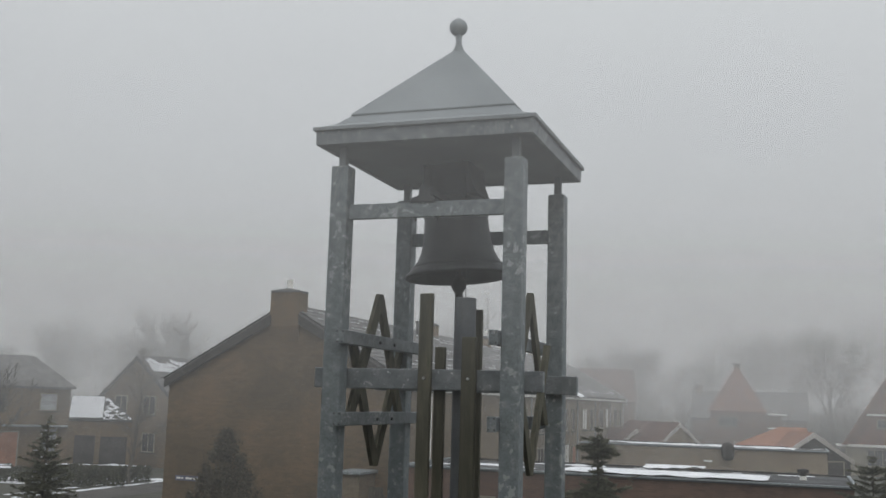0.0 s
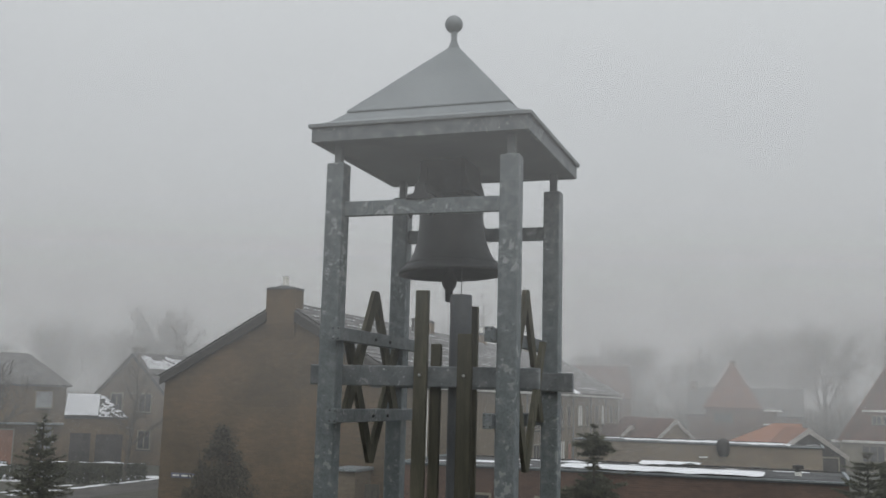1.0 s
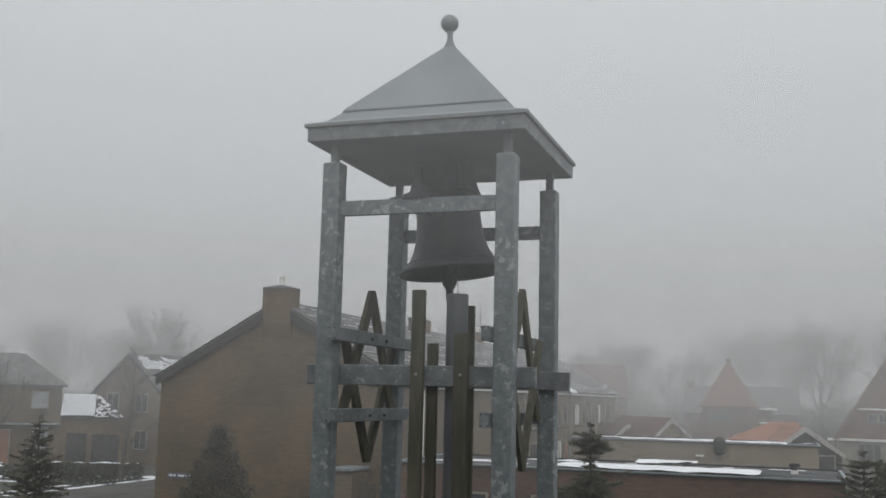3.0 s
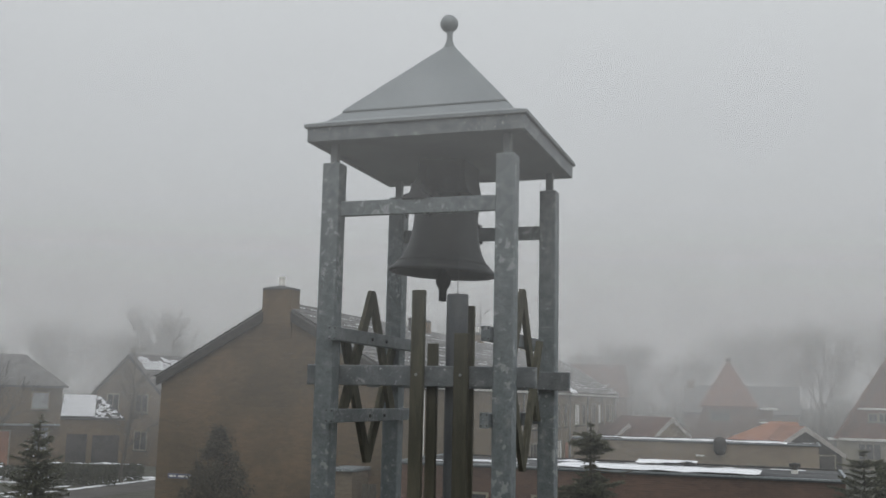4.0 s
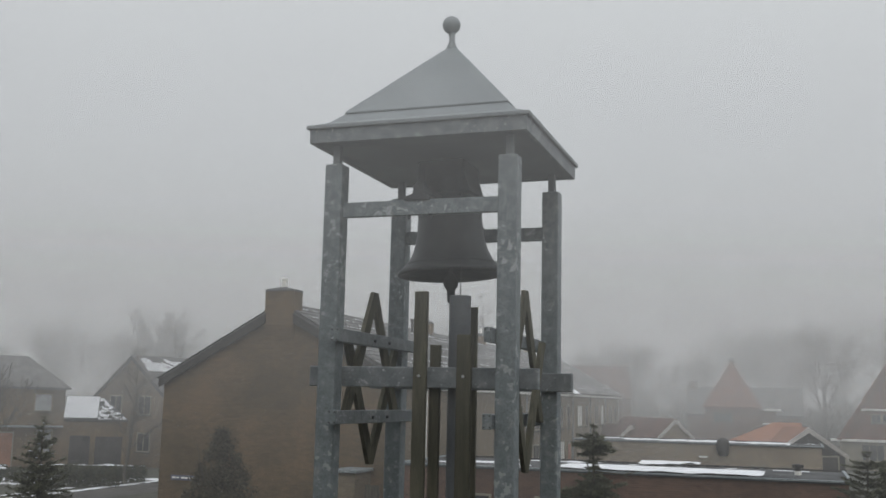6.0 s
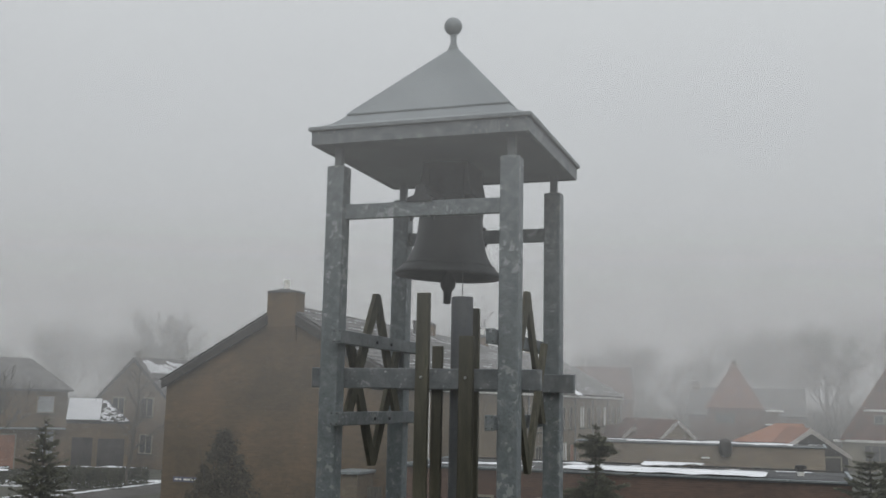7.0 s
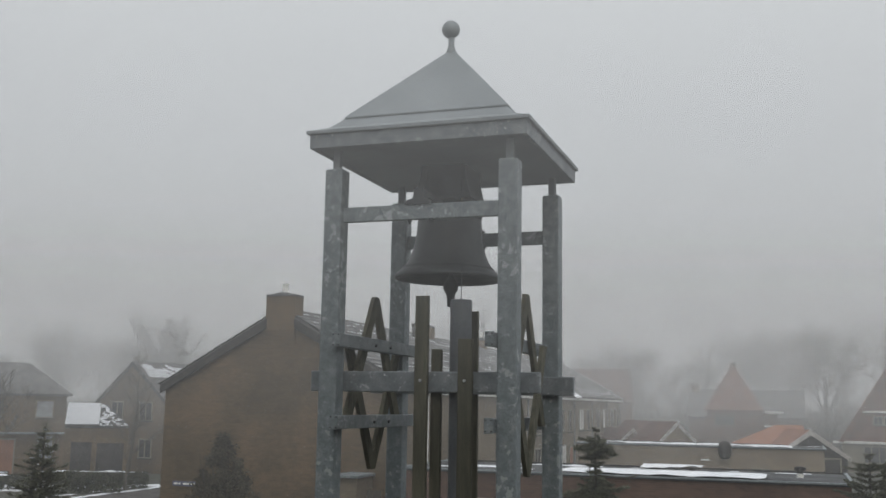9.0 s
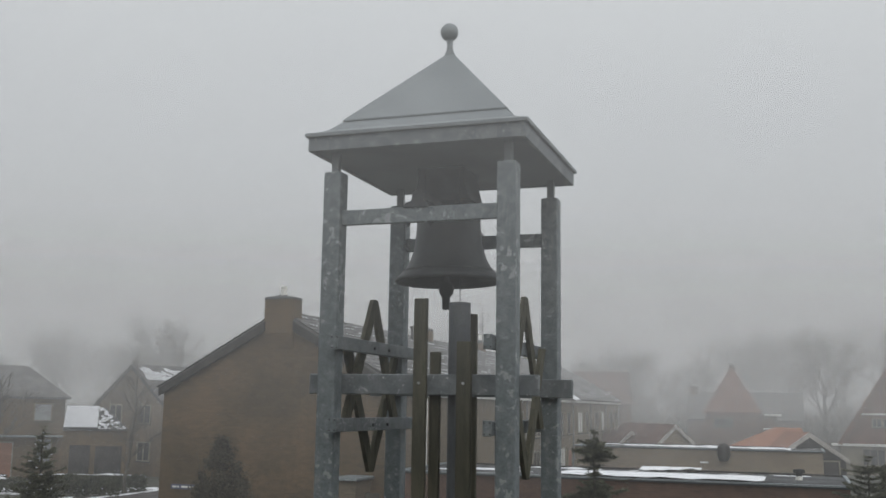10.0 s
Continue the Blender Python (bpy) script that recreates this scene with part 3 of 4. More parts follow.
chimney(row, 0.1, 15.1, 0.62, 0.5, RIDGE - 0.3, 8.42)
chimney(row, 0.1, 24.6, 0.62, 0.5, RIDGE - 0.3, 8.40)
chimney(row, 0.1, 36.4, 0.62, 0.5, RIDGE - 0.3, 8.40)
for i in range(4):
    part("vent_pipe", moved(lathe([(0, 0), (0.07, 0), (0.07, 0.55), (0.11, 0.56), (0.11, 0.66), (0, 0.68)], 12), pose(0.5, 12.3 + 9.2 * i, RIDGE - 0.12)), PAINT_DARK, row)
# ridge tiles along the top
for i in range(90):
    y = 0.9 + i * 0.51
    if y < LEN:
        bm = prism([(-0.15, -0.05), (-0.09, 0.045), (0, 0.07), (0.09, 0.045), (0.15, -0.05)], -0.26, 0.26)
        if i == 0:
            ridge_tile = link("ridge_tile", bm, TILE_GREY, row)
            ridge_tile.matrix_basis = pose(0, y, RIDGE + 0.12, 1.2)
        else:
            bm.free()
            k = new("ridge_tile", ridge_tile.data)
            k.parent = row
            k.matrix_basis = pose(0, y, RIDGE + 0.12 + 0.006 * math.sin(i * 2.1), 1.2)
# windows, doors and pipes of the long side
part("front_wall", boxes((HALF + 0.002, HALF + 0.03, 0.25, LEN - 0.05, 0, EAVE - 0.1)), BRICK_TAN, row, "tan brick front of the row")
EAST = pose(HALF + 0.03, 0, 0, 0, 0, 90)
for i in range(8):
    y0 = 1.2 + i * 5.8
    for yy, z0, w, hh, bars in () if i < 2 else ((1.1, 3.05, 1.5, 1.35, 1), (3.4, 3.05, 1.0, 1.35, 0), (1.3, 0.75, 2.0, 1.6, 2)):
        window(row, EAST @ pose(y0 + yy, 0, z0), w, hh, bars=bars, pane=CURTAIN if (i + bars) % 3 == 0 else None)
    if i > 1:
        door(row, EAST @ pose(y0 + 3.6, 0, 0.02), 0.95, 2.1, PAINT_DARK if i % 2 else TILE_ORANGE)
    part("downpipe", moved(lathe([(0, 0), (0.04, 0), (0.04, 4.85), (0, 4.85)], 10), pose(HALF + 0.06, y0 + 4.7 if i else 2.42, 0.02)), STEEL_DULL if i else PAINT_WHITE, row, "pale downpipe")
# name plate on the gable: dark plate with a pale row of bars
plate = part("name_plate", boxes((-4.25, -3.10, -0.03, 0.0, 1.44, 1.62), bevel=0.006), PLATE, row, "blue-grey plate with a row of pale bars")
for a, b in ((-4.18, -4.02), (-3.98, -3.90), (-3.80, -3.52), (-3.48, -3.18)):
    part("bar", boxes((a, b, -0.036, -0.029, 1.50, 1.56)), PAINT_WHITE, plate)
# snow lying along the courses of the lit slope
rng = random.Random(7)
snow_bm = bmesh.new()
slope_m = Matrix(((0, CO, -SI * -1, 0), (1, 0, 0, 0), (0, -SI, CO, RIDGE), (0, 0, 0, 1)))
for cidx in range(16):
    d = 0.35 + cidx * 0.335
    y = 0.4
    while y < LEN - 1:
        run = rng.uniform(0.3, 2.2)
        if rng.random() < 0.40 + 0.16 * math.sin(y * 0.35 + cidx * 0.5) + 0.006 * y:
            w0, w1 = rng.uniform(0.02, 0.07), rng.uniform(0.02, 0.09)
            v = []
            for u, ww in ((y, w0), (y + run, w1)):
                for dd, up in ((d - ww, 0.17), (d, 0.215), (d + ww * 0.6, 0.185)):
                    v.append(snow_bm.verts.new((CO * dd + SI * up, u, RIDGE - SI * dd + CO * up)))
            for q in ((0, 1, 4, 3), (1, 2, 5, 4)):
                snow_bm.faces.new([v[i] for i in q])
        y += run + rng.uniform(0.1, 0.9)
tagged(part("snow", snow_bm, SNOW, row, "thin streaks of snow on the tiles"), kind="stuff")
clump = snow_patch(-0.5, 0.5, -1.0, 1.0, 0.16, 3, cell=0.1, cover=0.6, ragged=0.3)
part("snow_clump", moved(clump, pose(CO * (NRM + 0.1), 28.3, RIDGE - SI * (NRM + 0.1) + 0.16, 0, 29, 0)), SNOW, row)


# ---- garages ----
def flat_block(name, label, x0, x1, y0, y1, z, wall_m, trim=0.05, category="garage"):
    g = thing(name, label, category, ((x0 + x1) / 2, y0, 0))
    w, d = (x1 - x0) / 2, y1 - y0
    part("wall", boxes((-w, w, 0, d, 0, z - 0.10)), wall_m, g)
    part("roof", boxes((-w - 0.06, w + 0.06, -0.06, d + 0.06, z - 0.10, z - 0.06)), FELT, g, "dark bitumen flat roof")
    t = 0.10
    for r in ((-w - 0.12, w + 0.12, -0.12, -0.12 + t), (-w - 0.12, w + 0.12, d + 0.12 - t, d + 0.12), (-w - 0.12, -w - 0.12 + t, -0.12 + t, d + 0.12 - t), (w + 0.12 - t, w + 0.12, -0.12 + t, d + 0.12 - t)):
        part("roof_edge", boxes((*r, z - trim, z), bevel=0.008), PAINT_DARK if r[2] > 1 and r[1] - r[0] > 1 else STEEL, g, "roof edge trim")
    return g


garage = flat_block("garage_block", "low red-brown brick garage block with snowy flat roof", -9.1, 4.15, 22.6, 27.6, 2.6, BRICK_RED)
GX = (-9.1 + 4.15) / 2
for x0, x1, y0, y1, h, seed, cover in ((-4.1, 1.9, -0.05, 2.1, 0.09, 1, 0.72), (-8.5, 4.0, 4.3, 4.95, 0.10, 5, 0.12), (-2.2, -0.2, 4.2, 5.0, 0.16, 9, 0.6), (1.2, 4.0, 0.0, 0.5, 0.04, 13, 0.10), (-9.0, -4.0, 1.4, 3.6, 0.05, 21, -0.05), (-9.0, -4.0, 0.0, 0.45, 0.05, 23, 0.22)):
    part("snow", moved(snow_patch(x0 - GX, x1 - GX, y0, y1, h, seed, cover=cover, ragged=0.55), pose(0, 0, 2.575 if seed == 1 else 2.545)), SNOW, garage, "thin wet snow on the flat roof")
for x in (-6.45, -4.35):
    window(garage, pose(x - GX, 0, 1.08), 0.75, 0.68, bars=0)
vent = part("roof_vent", moved(lathe([(0, 0), (0.09, 0), (0.09, 0.22), (0.17, 0.23), (0.17, 0.33), (0, 0.36)], 14), pose(2.84 - GX, 2.6, 2.53)), PAINT_DARK, garage, "small dark roof vent")
part("vent_band", moved(lathe([(0.092, 0.02), (0.10, 0.02), (0.10, 0.14), (0.092, 0.14)], 14, closed=True), pose(2.84 - GX, 2.6, 2.53)), PAINT_WHITE, vent)

annexe = flat_block("flat_roofed_annexe", "low pale brown brick annexe with snow along its roof", -8.0, 4.05, 45.3, 50.0, 2.72, BRICK_PALE, category="annexe")
AX = (-8.0 + 4.05) / 2
for x0, x1, y0, y1, h, seed, cover in ((-5.6, 2.6, 0.0, 1.7, 0.10, 31, 0.7), (-7.8, 4.0, 3.8, 4.8, 0.06, 33, 0.15), (2.4, 4.0, 0.0, 0.8, 0.05, 37, 0.1)):
    part("snow", moved(snow_patch(x0 - AX, x1 - AX, y0, y1, h, seed, cover=cover, ragged=0.5), pose(0, 0, 2.665)), SNOW, annexe, "thin snow along the roof edge")
cowl = part("cowl", moved(lathe([(0, -0.62), (0.20, -0.62), (0.30, -0.40), (0.33, -0.1), (0.28, 0.12), (0.16, 0.24), (0, 0.28)], 18), pose(-0.57 - AX, -0.36, 2.72)), PAINT_DARK, annexe, "dark round-topped vent cowl", smooth=True)
part("bracket", boxes((-0.57 - AX - 0.06, -0.57 - AX + 0.06, -0.30, 0.0, 2.15, 2.25)), PAINT_DARK, cowl)
for x in (-3.4, 1.15, 2.55):
    window(annexe, pose(x - AX, 0, 0.95), 0.9, 0.75, bars=1)
part("wall_lamp", boxes((-1.75 - AX, -1.35 - AX, -0.09, 0.0, 1.98, 2.05), bevel=0.01), PAINT_WHITE, annexe, "small white wall lamp")


# ---- small houses beyond ----
def small_gable(name, label, apex, half, drop, length, rz, wall_m, roof_m, category="house", barge=PAINT_WHITE, over=0.25, half2=None):
    """Gable end at its apex (x, y, z), ridge running back along local y; drop: eave under the ridge."""
    x, y, z = apex
    h = thing(name, label, category, (x, y, 0), rz)
    r2 = half2 or half
    e1, e2 = z - 0.12 - drop, z - 0.12 - drop * r2 / half
    part("wall", prism([(-half, 0), (r2, 0), (r2, e2), (0, z - 0.12), (-half, e1)], 0, length), wall_m, h)
    for sx, hf, e in ((-1, half, e1), (1, r2, e2)):
        roof_plane(h, sx, hf, e, z - 0.12, -0.15, length + 0.15, over, 0.10, roof_m)
        n, c, s = slope_of(hf, e, z - 0.12)
        ex, ez = sx * c * (n + over), z - 0.12 - s * (n + over)
        part("bargeboard", prism([(0, z), (ex, ez + 0.12), (ex, ez - 0.12), (0, z - 0.28)], -0.22, -0.155), barge, h, "pale bargeboard")
    return h


garden_house = small_gable("garden_house", "small outbuilding with orange tiled roof and pale bargeboards", (3.47, 49.0 + 1.2, 3.52), 1.1, 0.72, 3.5, 24, PAINT_DARK, TILE_ORANGE, "outbuilding", PAINT_WORN, 0.15, 2.05)
door(garden_house, pose(1.2, 0, 0.02), 0.85, 1.95, PAINT_DARK)
hip_side = thing("orange_roofed_shed", "low shed with hipped orange tiled roof", "shed", (1.0, 51.6, 0))
part("wall", boxes((-1.6, 2.2, 0, 3.0, 0, 2.5)), BRICK_RED, hip_side)


def hip_roof(x0, x1, y0, y1, z0, z1, ridge0, ridge1, over=0.25):
    bm = bmesh.new()
    ym = (y0 + y1) / 2
    lo = [bm.verts.new(p) for p in ((x0 - over, y0 - over, z0), (x1 + over, y0 - over, z0), (x1 + over, y1 + over, z0), (x0 - over, y1 + over, z0))]
    up = [bm.verts.new((v.co.x, v.co.y, z0 + 0.12)) for v in lo]
    a, b = bm.verts.new((ridge0, ym, z1)), bm.verts.new((ridge1, ym, z1))
    bm.faces.new(lo[::-1])
    for i in range(4):
        bm.faces.new((lo[i], lo[(i + 1) % 4], up[(i + 1) % 4], up[i]))
    bm.faces.new((up[0], up[1], b, a))
    bm.faces.new((up[2], up[3], a, b))
    bm.faces.new((up[1], up[2], b))
    bm.faces.new((up[3], up[0], a))
    return bm


part("roof", hip_roof(-1.6, 2.2, 0, 3.0, 2.45, 3.70, 0.75, 2.2), TILE_ORANGE, hip_side, "orange clay tiled hipped roof")

dark_bungalow = small_gable("bungalow", "low house with red-brown tiled roof and pale worn bargeboards", (-4.55, 60.2, 3.65), 1.55, 1.35, 6.5, 38, BRICK_PALE, TILE_BROWN, "house", PAINT_WORN, 0.3)
window(dark_bungalow, pose(0, 0, 1.0), 1.1, 1.1)
small_gable("bungalow", "low house with red-brown tiled roof and pale worn bargeboards", (-7.75, 62.5, 3.15), 1.1, 0.9, 6.0, 38, BRICK_PALE, TILE_BROWN, "house", PAINT_WORN, 0.9)

spire_house = thing("house_with_pointed_roof", "brick house with steep pointed rust-red tiled roof", "house", (-1.95, 80.0, 0), 3)
part("wall", prism([(-2.95, 0), (2.2, 0), (2.2, 4.4), (-2.05, 4.4), (-2.75, 2.4)], 0.4, 5.2), BRICK_RED, spire_house, "dark brick wall leaning out to one side")
part("roof", hip_roof(-2.05, 2.05, 0.4, 5.2, 4.35, 8.15, -0.12, 0.12, 0.3), TILE_RUST, spire_house, "steep rust-red tiled roof")
chimney(spire_house, 0.05, 2.8, 0.5, 0.5, 7.6, 8.5, 0)
window(spire_house, pose(-0.75, 0.4, 3.2), 1.6, 0.85, bars=2)
wing = part("side_wing", boxes((2.2, 3.5, 1.0, 5.0, 0, 4.2)), BRICK_RED, spire_house)
part("wing_roof", boxes((2.6, 3.9, 0.7, 5.15, 4.2, 4.34), bevel=0.01), PAINT_WHITE, wing, "pale flat roof edge")
part("balcony_rail", boxes((2.4, 3.7, 0.85, 0.95, 3.1, 3.2)), PAINT_WHITE, wing)
back_house = small_gable("long_low_house", "long house with dark tiled roof, faint in the fog", (3.53, 94.5, 6.35), 3.0, 2.4, 10.2, 90, BRICK_RED, TILE_GREY, "house", PAINT_DARK)
chimney(back_house, 0.0, 9.4, 0.7, 0.7, 5.9, 6.95, 0)

gable_front = thing("house_with_tiled_gable", "house with steep rust-red tiled gable and white trim", "house", (10.3, 74.0, 0), -8)
part("wall", prism([(-4.3, 0), (5.0, 0), (5.0, 2.3), (-4.3, 2.3)], 0.15, 9), CREAM, gable_front, "dull cream plastered ground floor")
part("gable", prism([(-4.15, 2.3), (4.9, 2.3), (0.35, 9.6)], 0.1, 0.4), TILE_RUST, gable_front, "rust-red tile-hung gable")
for sx, xx in ((-1, -4.45), (1, 5.15)):
    part("roof", prism([(0.35, 9.75), (xx, 2.25), (xx - sx * 0.2, 2.25), (0.35, 9.45)], -0.2, 9.2), TILE_RUST, gable_front)
    part("bargeboard", prism([(0.35, 9.8), (xx, 2.3), (xx - sx * 0.3, 2.2), (0.35, 9.3)], -0.26, -0.204), TILE_RUST, gable_front, "tile-edged verge")
part("cornice", boxes((-4.9, 5.4, -0.15, 0.1, 2.12, 2.30), bevel=0.02), PAINT_WHITE, gable_front, "white cornice")
part("band", boxes((-2.95, 3.6, -0.04, 0.1, 4.42, 4.56)), PAINT_WHITE, gable_front, "white trim band")
for i in range(4):
    window(gable_front, pose(-1.7 + i * 0.75, 0.1, 3.5), 0.7, 0.68, bars=1)
window(gable_front, pose(-2.0, 0.15, 0.7), 1.6, 1.25, bars=2)

far_house = small_gable("red_roofed_house", "house with red tiled roof faint in the fog", (-12.2, 90.5, 8.1), 3.4, 2.9, 5, 104, BRICK_RED, TILE_BROWN, "house", PAINT_DARK)

# ---- houses on the west side ----
west = thing("hipped_house", "two-storey brick house with dark hipped roof", "house", (-42.70, 39.61, 0), 42)
part("wall", boxes((-5.5, 5.3, 0, 7.5, 0, 4.72)), BRICK, west)
part("roof", hip_roof(-5.5, 5.3, 0, 7.5, 4.66, 6.72, -2.5, 3.1, 0.3), TILE_GREY, west, "dark tiled hipped roof")
# the two right-hand panes carry the painted sky reflection
window(west, pose(4.08, 0, 3.35), 1.0, 1.05, bars=0, pane=PANE_REFLECT)
window(west, pose(4.25, 0, 0.9), 0.9, 1.45, bars=1, pane=PANE_REFLECT)
window(west, pose(1.2, 0, 3.35), 1.1, 1.05, bars=1)
part("canopy", boxes((1.6, 5.35, -0.5, 0.0, 2.42, 2.52), bevel=0.01), STEEL, west, "grey canopy board")
door(west, pose(2.05, 0, 0.02), 0.95, 2.05, TILE_ORANGE)

lean = thing("snowy_garage", "garage with lean-to roof covered in snow", "garage", (-34.75, 38.2, 0), 36)
part("wall", prism([(0, 0), (3.3, 0), (3.3, 2.95), (0, 2.95)], 0, 3.4), BRICK, lean)
slab = bmesh.new()
for pts in (((0, -0.15, 2.98), (3.35, -0.15, 2.98), (2.1, 2.0, 4.12), (0, 2.0, 4.12)),):
    lo = [slab.verts.new(p) for p in pts]
    hi = [slab.verts.new((p[0], p[1] - 0.06, p[2] + 0.10)) for p in pts]
    slab.faces.new(lo[::-1])
    slab.faces.new(hi)
    for i in range(4):
        slab.faces.new((lo[i], lo[(i + 1) % 4], hi[(i + 1) % 4], hi[i]))
part("roof", slab, FELT, lean)
pitch = math.degrees(math.atan2(1.14, 2.15))
part("snow", moved(snow_patch(0, 1.75, -0.02, 2.42, 0.10, 51, cell=0.08, cover=0.85, ragged=0.12), pose(0.0, -0.2, 3.09, pitch)), SNOW_WET, lean, "smooth blanket of snow")
patchy = snow_patch(1.78, 3.3, -0.02, 2.4, 0.05, 53, cell=0.06, cover=0.42, ragged=0.9)
bmesh.ops.delete(patchy, geom=[v for v in patchy.verts if v.co.x > 3.3 - 0.55 * v.co.y or noise.noise(v.co * 4.0) < -0.22], context="VERTS")
part("snow", moved(patchy, pose(0.0, -0.2, 3.09, pitch)), SNOW_WET, lean, "patchy snow thinning to one side")
part("back_wall", boxes((0, 2.1, 2.0, 2.2, 2.95, 4.05)), BRICK, lean)
door(lean, pose(0.9, 0, 0.02), 0.9, 2.1, PAINT_DARK, PAINT_DARK)
part("garage_door", boxes((1.7, 3.1, -0.03, 0.02, 0.02, 2.15), bevel=0.01), PAINT_DARK, lean)

brick_gable = small_gable("gabled_house", "brown brick house with gable and snow on its roof", (-37.2, 47.5, 6.95), 3.3, 2.5, 9, -14, BRICK, TILE_GREY, "house", PAINT_DARK, 0.3)
part("snow", moved(snow_patch(0.1, 6.5, 0.25, 1.7, 0.06, 61, cell=0.12, cover=0.10, ragged=1.0), Matrix(((0, 0.797, 0.604, 0), (1, 0, 0, 0), (0, -0.604, 0.797, 6.965), (0, 0, 0, 1)))), SNOW_WET, brick_gable, "ragged snow on the roof")
for x, z in ((-1.4, 3.2), (1.3, 3.2), (-1.4, 0.9), (1.4, 0.9)):
    window(brick_gable, pose(x, 0, z), 1.2, 1.2, bars=1)

# ---- porch, sign post ----
porch = thing("porch", "small tan brick porch with flat grey roof", "porch", (-11.35, 23.6, 0))
part("wall", boxes((-0.45, 0.28, 0, 1.36, 0, 2.1)), BRICK_TAN, porch)
part("roof", boxes((-0.6, 0.38, -0.15, 1.38, 2.1, 2.2), bevel=0.02), STEEL, porch)
signpost = thing("sign_post", "thin steel post with a small white plate", "sign", (-9.23, 23.4, 0))
part("post", lathe([(0, 0), (0.022, 0), (0.022, 1.85), (0, 1.85)], 10), STEEL, signpost)
part("plate", boxes((-0.14, 0.10, -0.035, -0.022, 1.72, 1.92), bevel=0.004), PAINT_WHITE, signpost, "small white plate")
fence = thing("fence_panel", "dark stained upright board fence panel by the gable", "fence", (-10.5, 23.7, 0))
for i in range(5):
    part("slat", boxes((-0.25 + i * 0.105, -0.25 + i * 0.105 + 0.095, -0.012, 0.012, 0.0, 1.72 + 0.01 * (i % 2)), bevel=0.003), BARK, fence)
for z in (0.4, 1.4):
    part("rail", boxes((-0.27, 0.30, 0.013, 0.05, z, z + 0.07)), BARK, fence)


# ---- paving, hedges and snow on the west side ----
pave = bmesh.new()
for a in range(24):
    t0, t1 = 22 + a, 23 + a
    v = [(x, y, 0.004) for x, y in ((-28.6, t0), (-25.8, t0), (-25.8, t1), (-28.6, t1))]
    pave.faces.new([pave.verts.new(p) for p in v])
tagged(link("pavement", pave, SOIL), "wet grey paved path beside the grass", "path", kind="structure")
for x, y, w, seed, cover in ((-29.0, 35.0, 0.5, 71, 0.36), (-30.2, 33.5, 0.5, 72, 0.15)):
    verge = snow_patch(-7, 7, -w / 2, w / 2, 0.05, seed, cell=0.12, cover=cover, ragged=0.6)
    tagged(link("snow_verge", moved(verge, pose(x, y, 0, 0, 0, 90)), SNOW), "narrow ridge of melting snow along the path", "snow", "snow patches", "stuff")
for i, (x, y, w, d, seed) in enumerate(((-34.5, 36.2, 5, 2.2, 73), (-36.0, 33.0, 6, 2.0, 75), (-30.0, 39.5, 6, 1.2, 77), (-38.5, 38.2, 4, 1.6, 79), (-26.5, 40.5, 4, 1.2, 81))):
    p = snow_patch(-w / 2, w / 2, -d / 2, d / 2, 0.05, seed, cell=0.14, cover=0.12, ragged=1.0)
    tagged(link("snow_patch", moved(p, pose(x, y, 0, 0, 0, 20)), SNOW), "thin patch of melting snow on the grass", "snow", "snow patches", "stuff")


def leaf_cloud(bm, rng, n, place, size):
    """Small folded leaves at random, by a function that gives their places."""
    for _ in range(n):
        p = Vector(place())
        s = size * rng.uniform(0.6, 1.4)
        a = Vector((rng.gauss(0, 1), rng.gauss(0, 1), rng.gauss(0, 1))).normalized()
        b = a.orthogonal().normalized()
        q = a.cross(b)
        v = [bm.verts.new(p + a * s), bm.verts.new(p + b * s * 0.5 + q * s * 0.2), bm.verts.new(p - a * s), bm.verts.new(p - b * s * 0.5 + q * s * 0.2)]
        bm.faces.new(v[:3])
        bm.faces.new((v[0], v[2], v[3]))


def hedge(x, y, length, depth, height, rz, seed, snow=True):
    h = thing("hedge", "clipped dull green hedge with snow on top" if snow else "clipped dull green hedge", "hedge", (x, y, 0), rz, "stuff", "hedges")
    r = random.Random(seed)
    bm = bmesh.new()

    def place():
        u, v, w = r.uniform(-0.5, 0.5), r.uniform(-0.5, 0.5), r.random() ** 0.7
        return u * length, v * depth * (1.05 - 0.2 * w), w * (height + 0.12 * noise.noise((u * length * 1.5, seed, 0)))
    leaf_cloud(bm, r, int(900 * length * height), place, 0.065)
    part("leaves", bm, HEDGE, h)
    part("stems", boxes(*[(-length / 2 + i * 0.4, -length / 2 + i * 0.4 + 0.04, -0.02, 0.02, 0, height * 0.8) for i in range(1, int(length / 0.4))]), BARK, h)
    if snow:
        part("snow", moved(snow_patch(-length / 2, length / 2, -depth / 2, depth / 2, 0.08, seed, cell=0.1, cover=0.12, ragged=0.9), pose(0, 0, height - 0.01)), SNOW, h)
    return h


hedge(-31.3, 36.6, 5.2, 0.8, 0.85, 22, 3)
hedge(-26.6, 38.6, 3.6, 0.8, 0.8, 22, 4)
hedge(-34.6, 33.9, 3.0, 0.8, 0.7, 22, 5)
hedge(-29.8, 34.4, 2.8, 0.9, 1.0, 22, 6, False)
hedge(-38.0, 35.0, 4.0, 0.9, 0.7, 22, 8)
hedge(5.85, 20.6, 2.2, 1.4, 3.2, 0, 9, False)


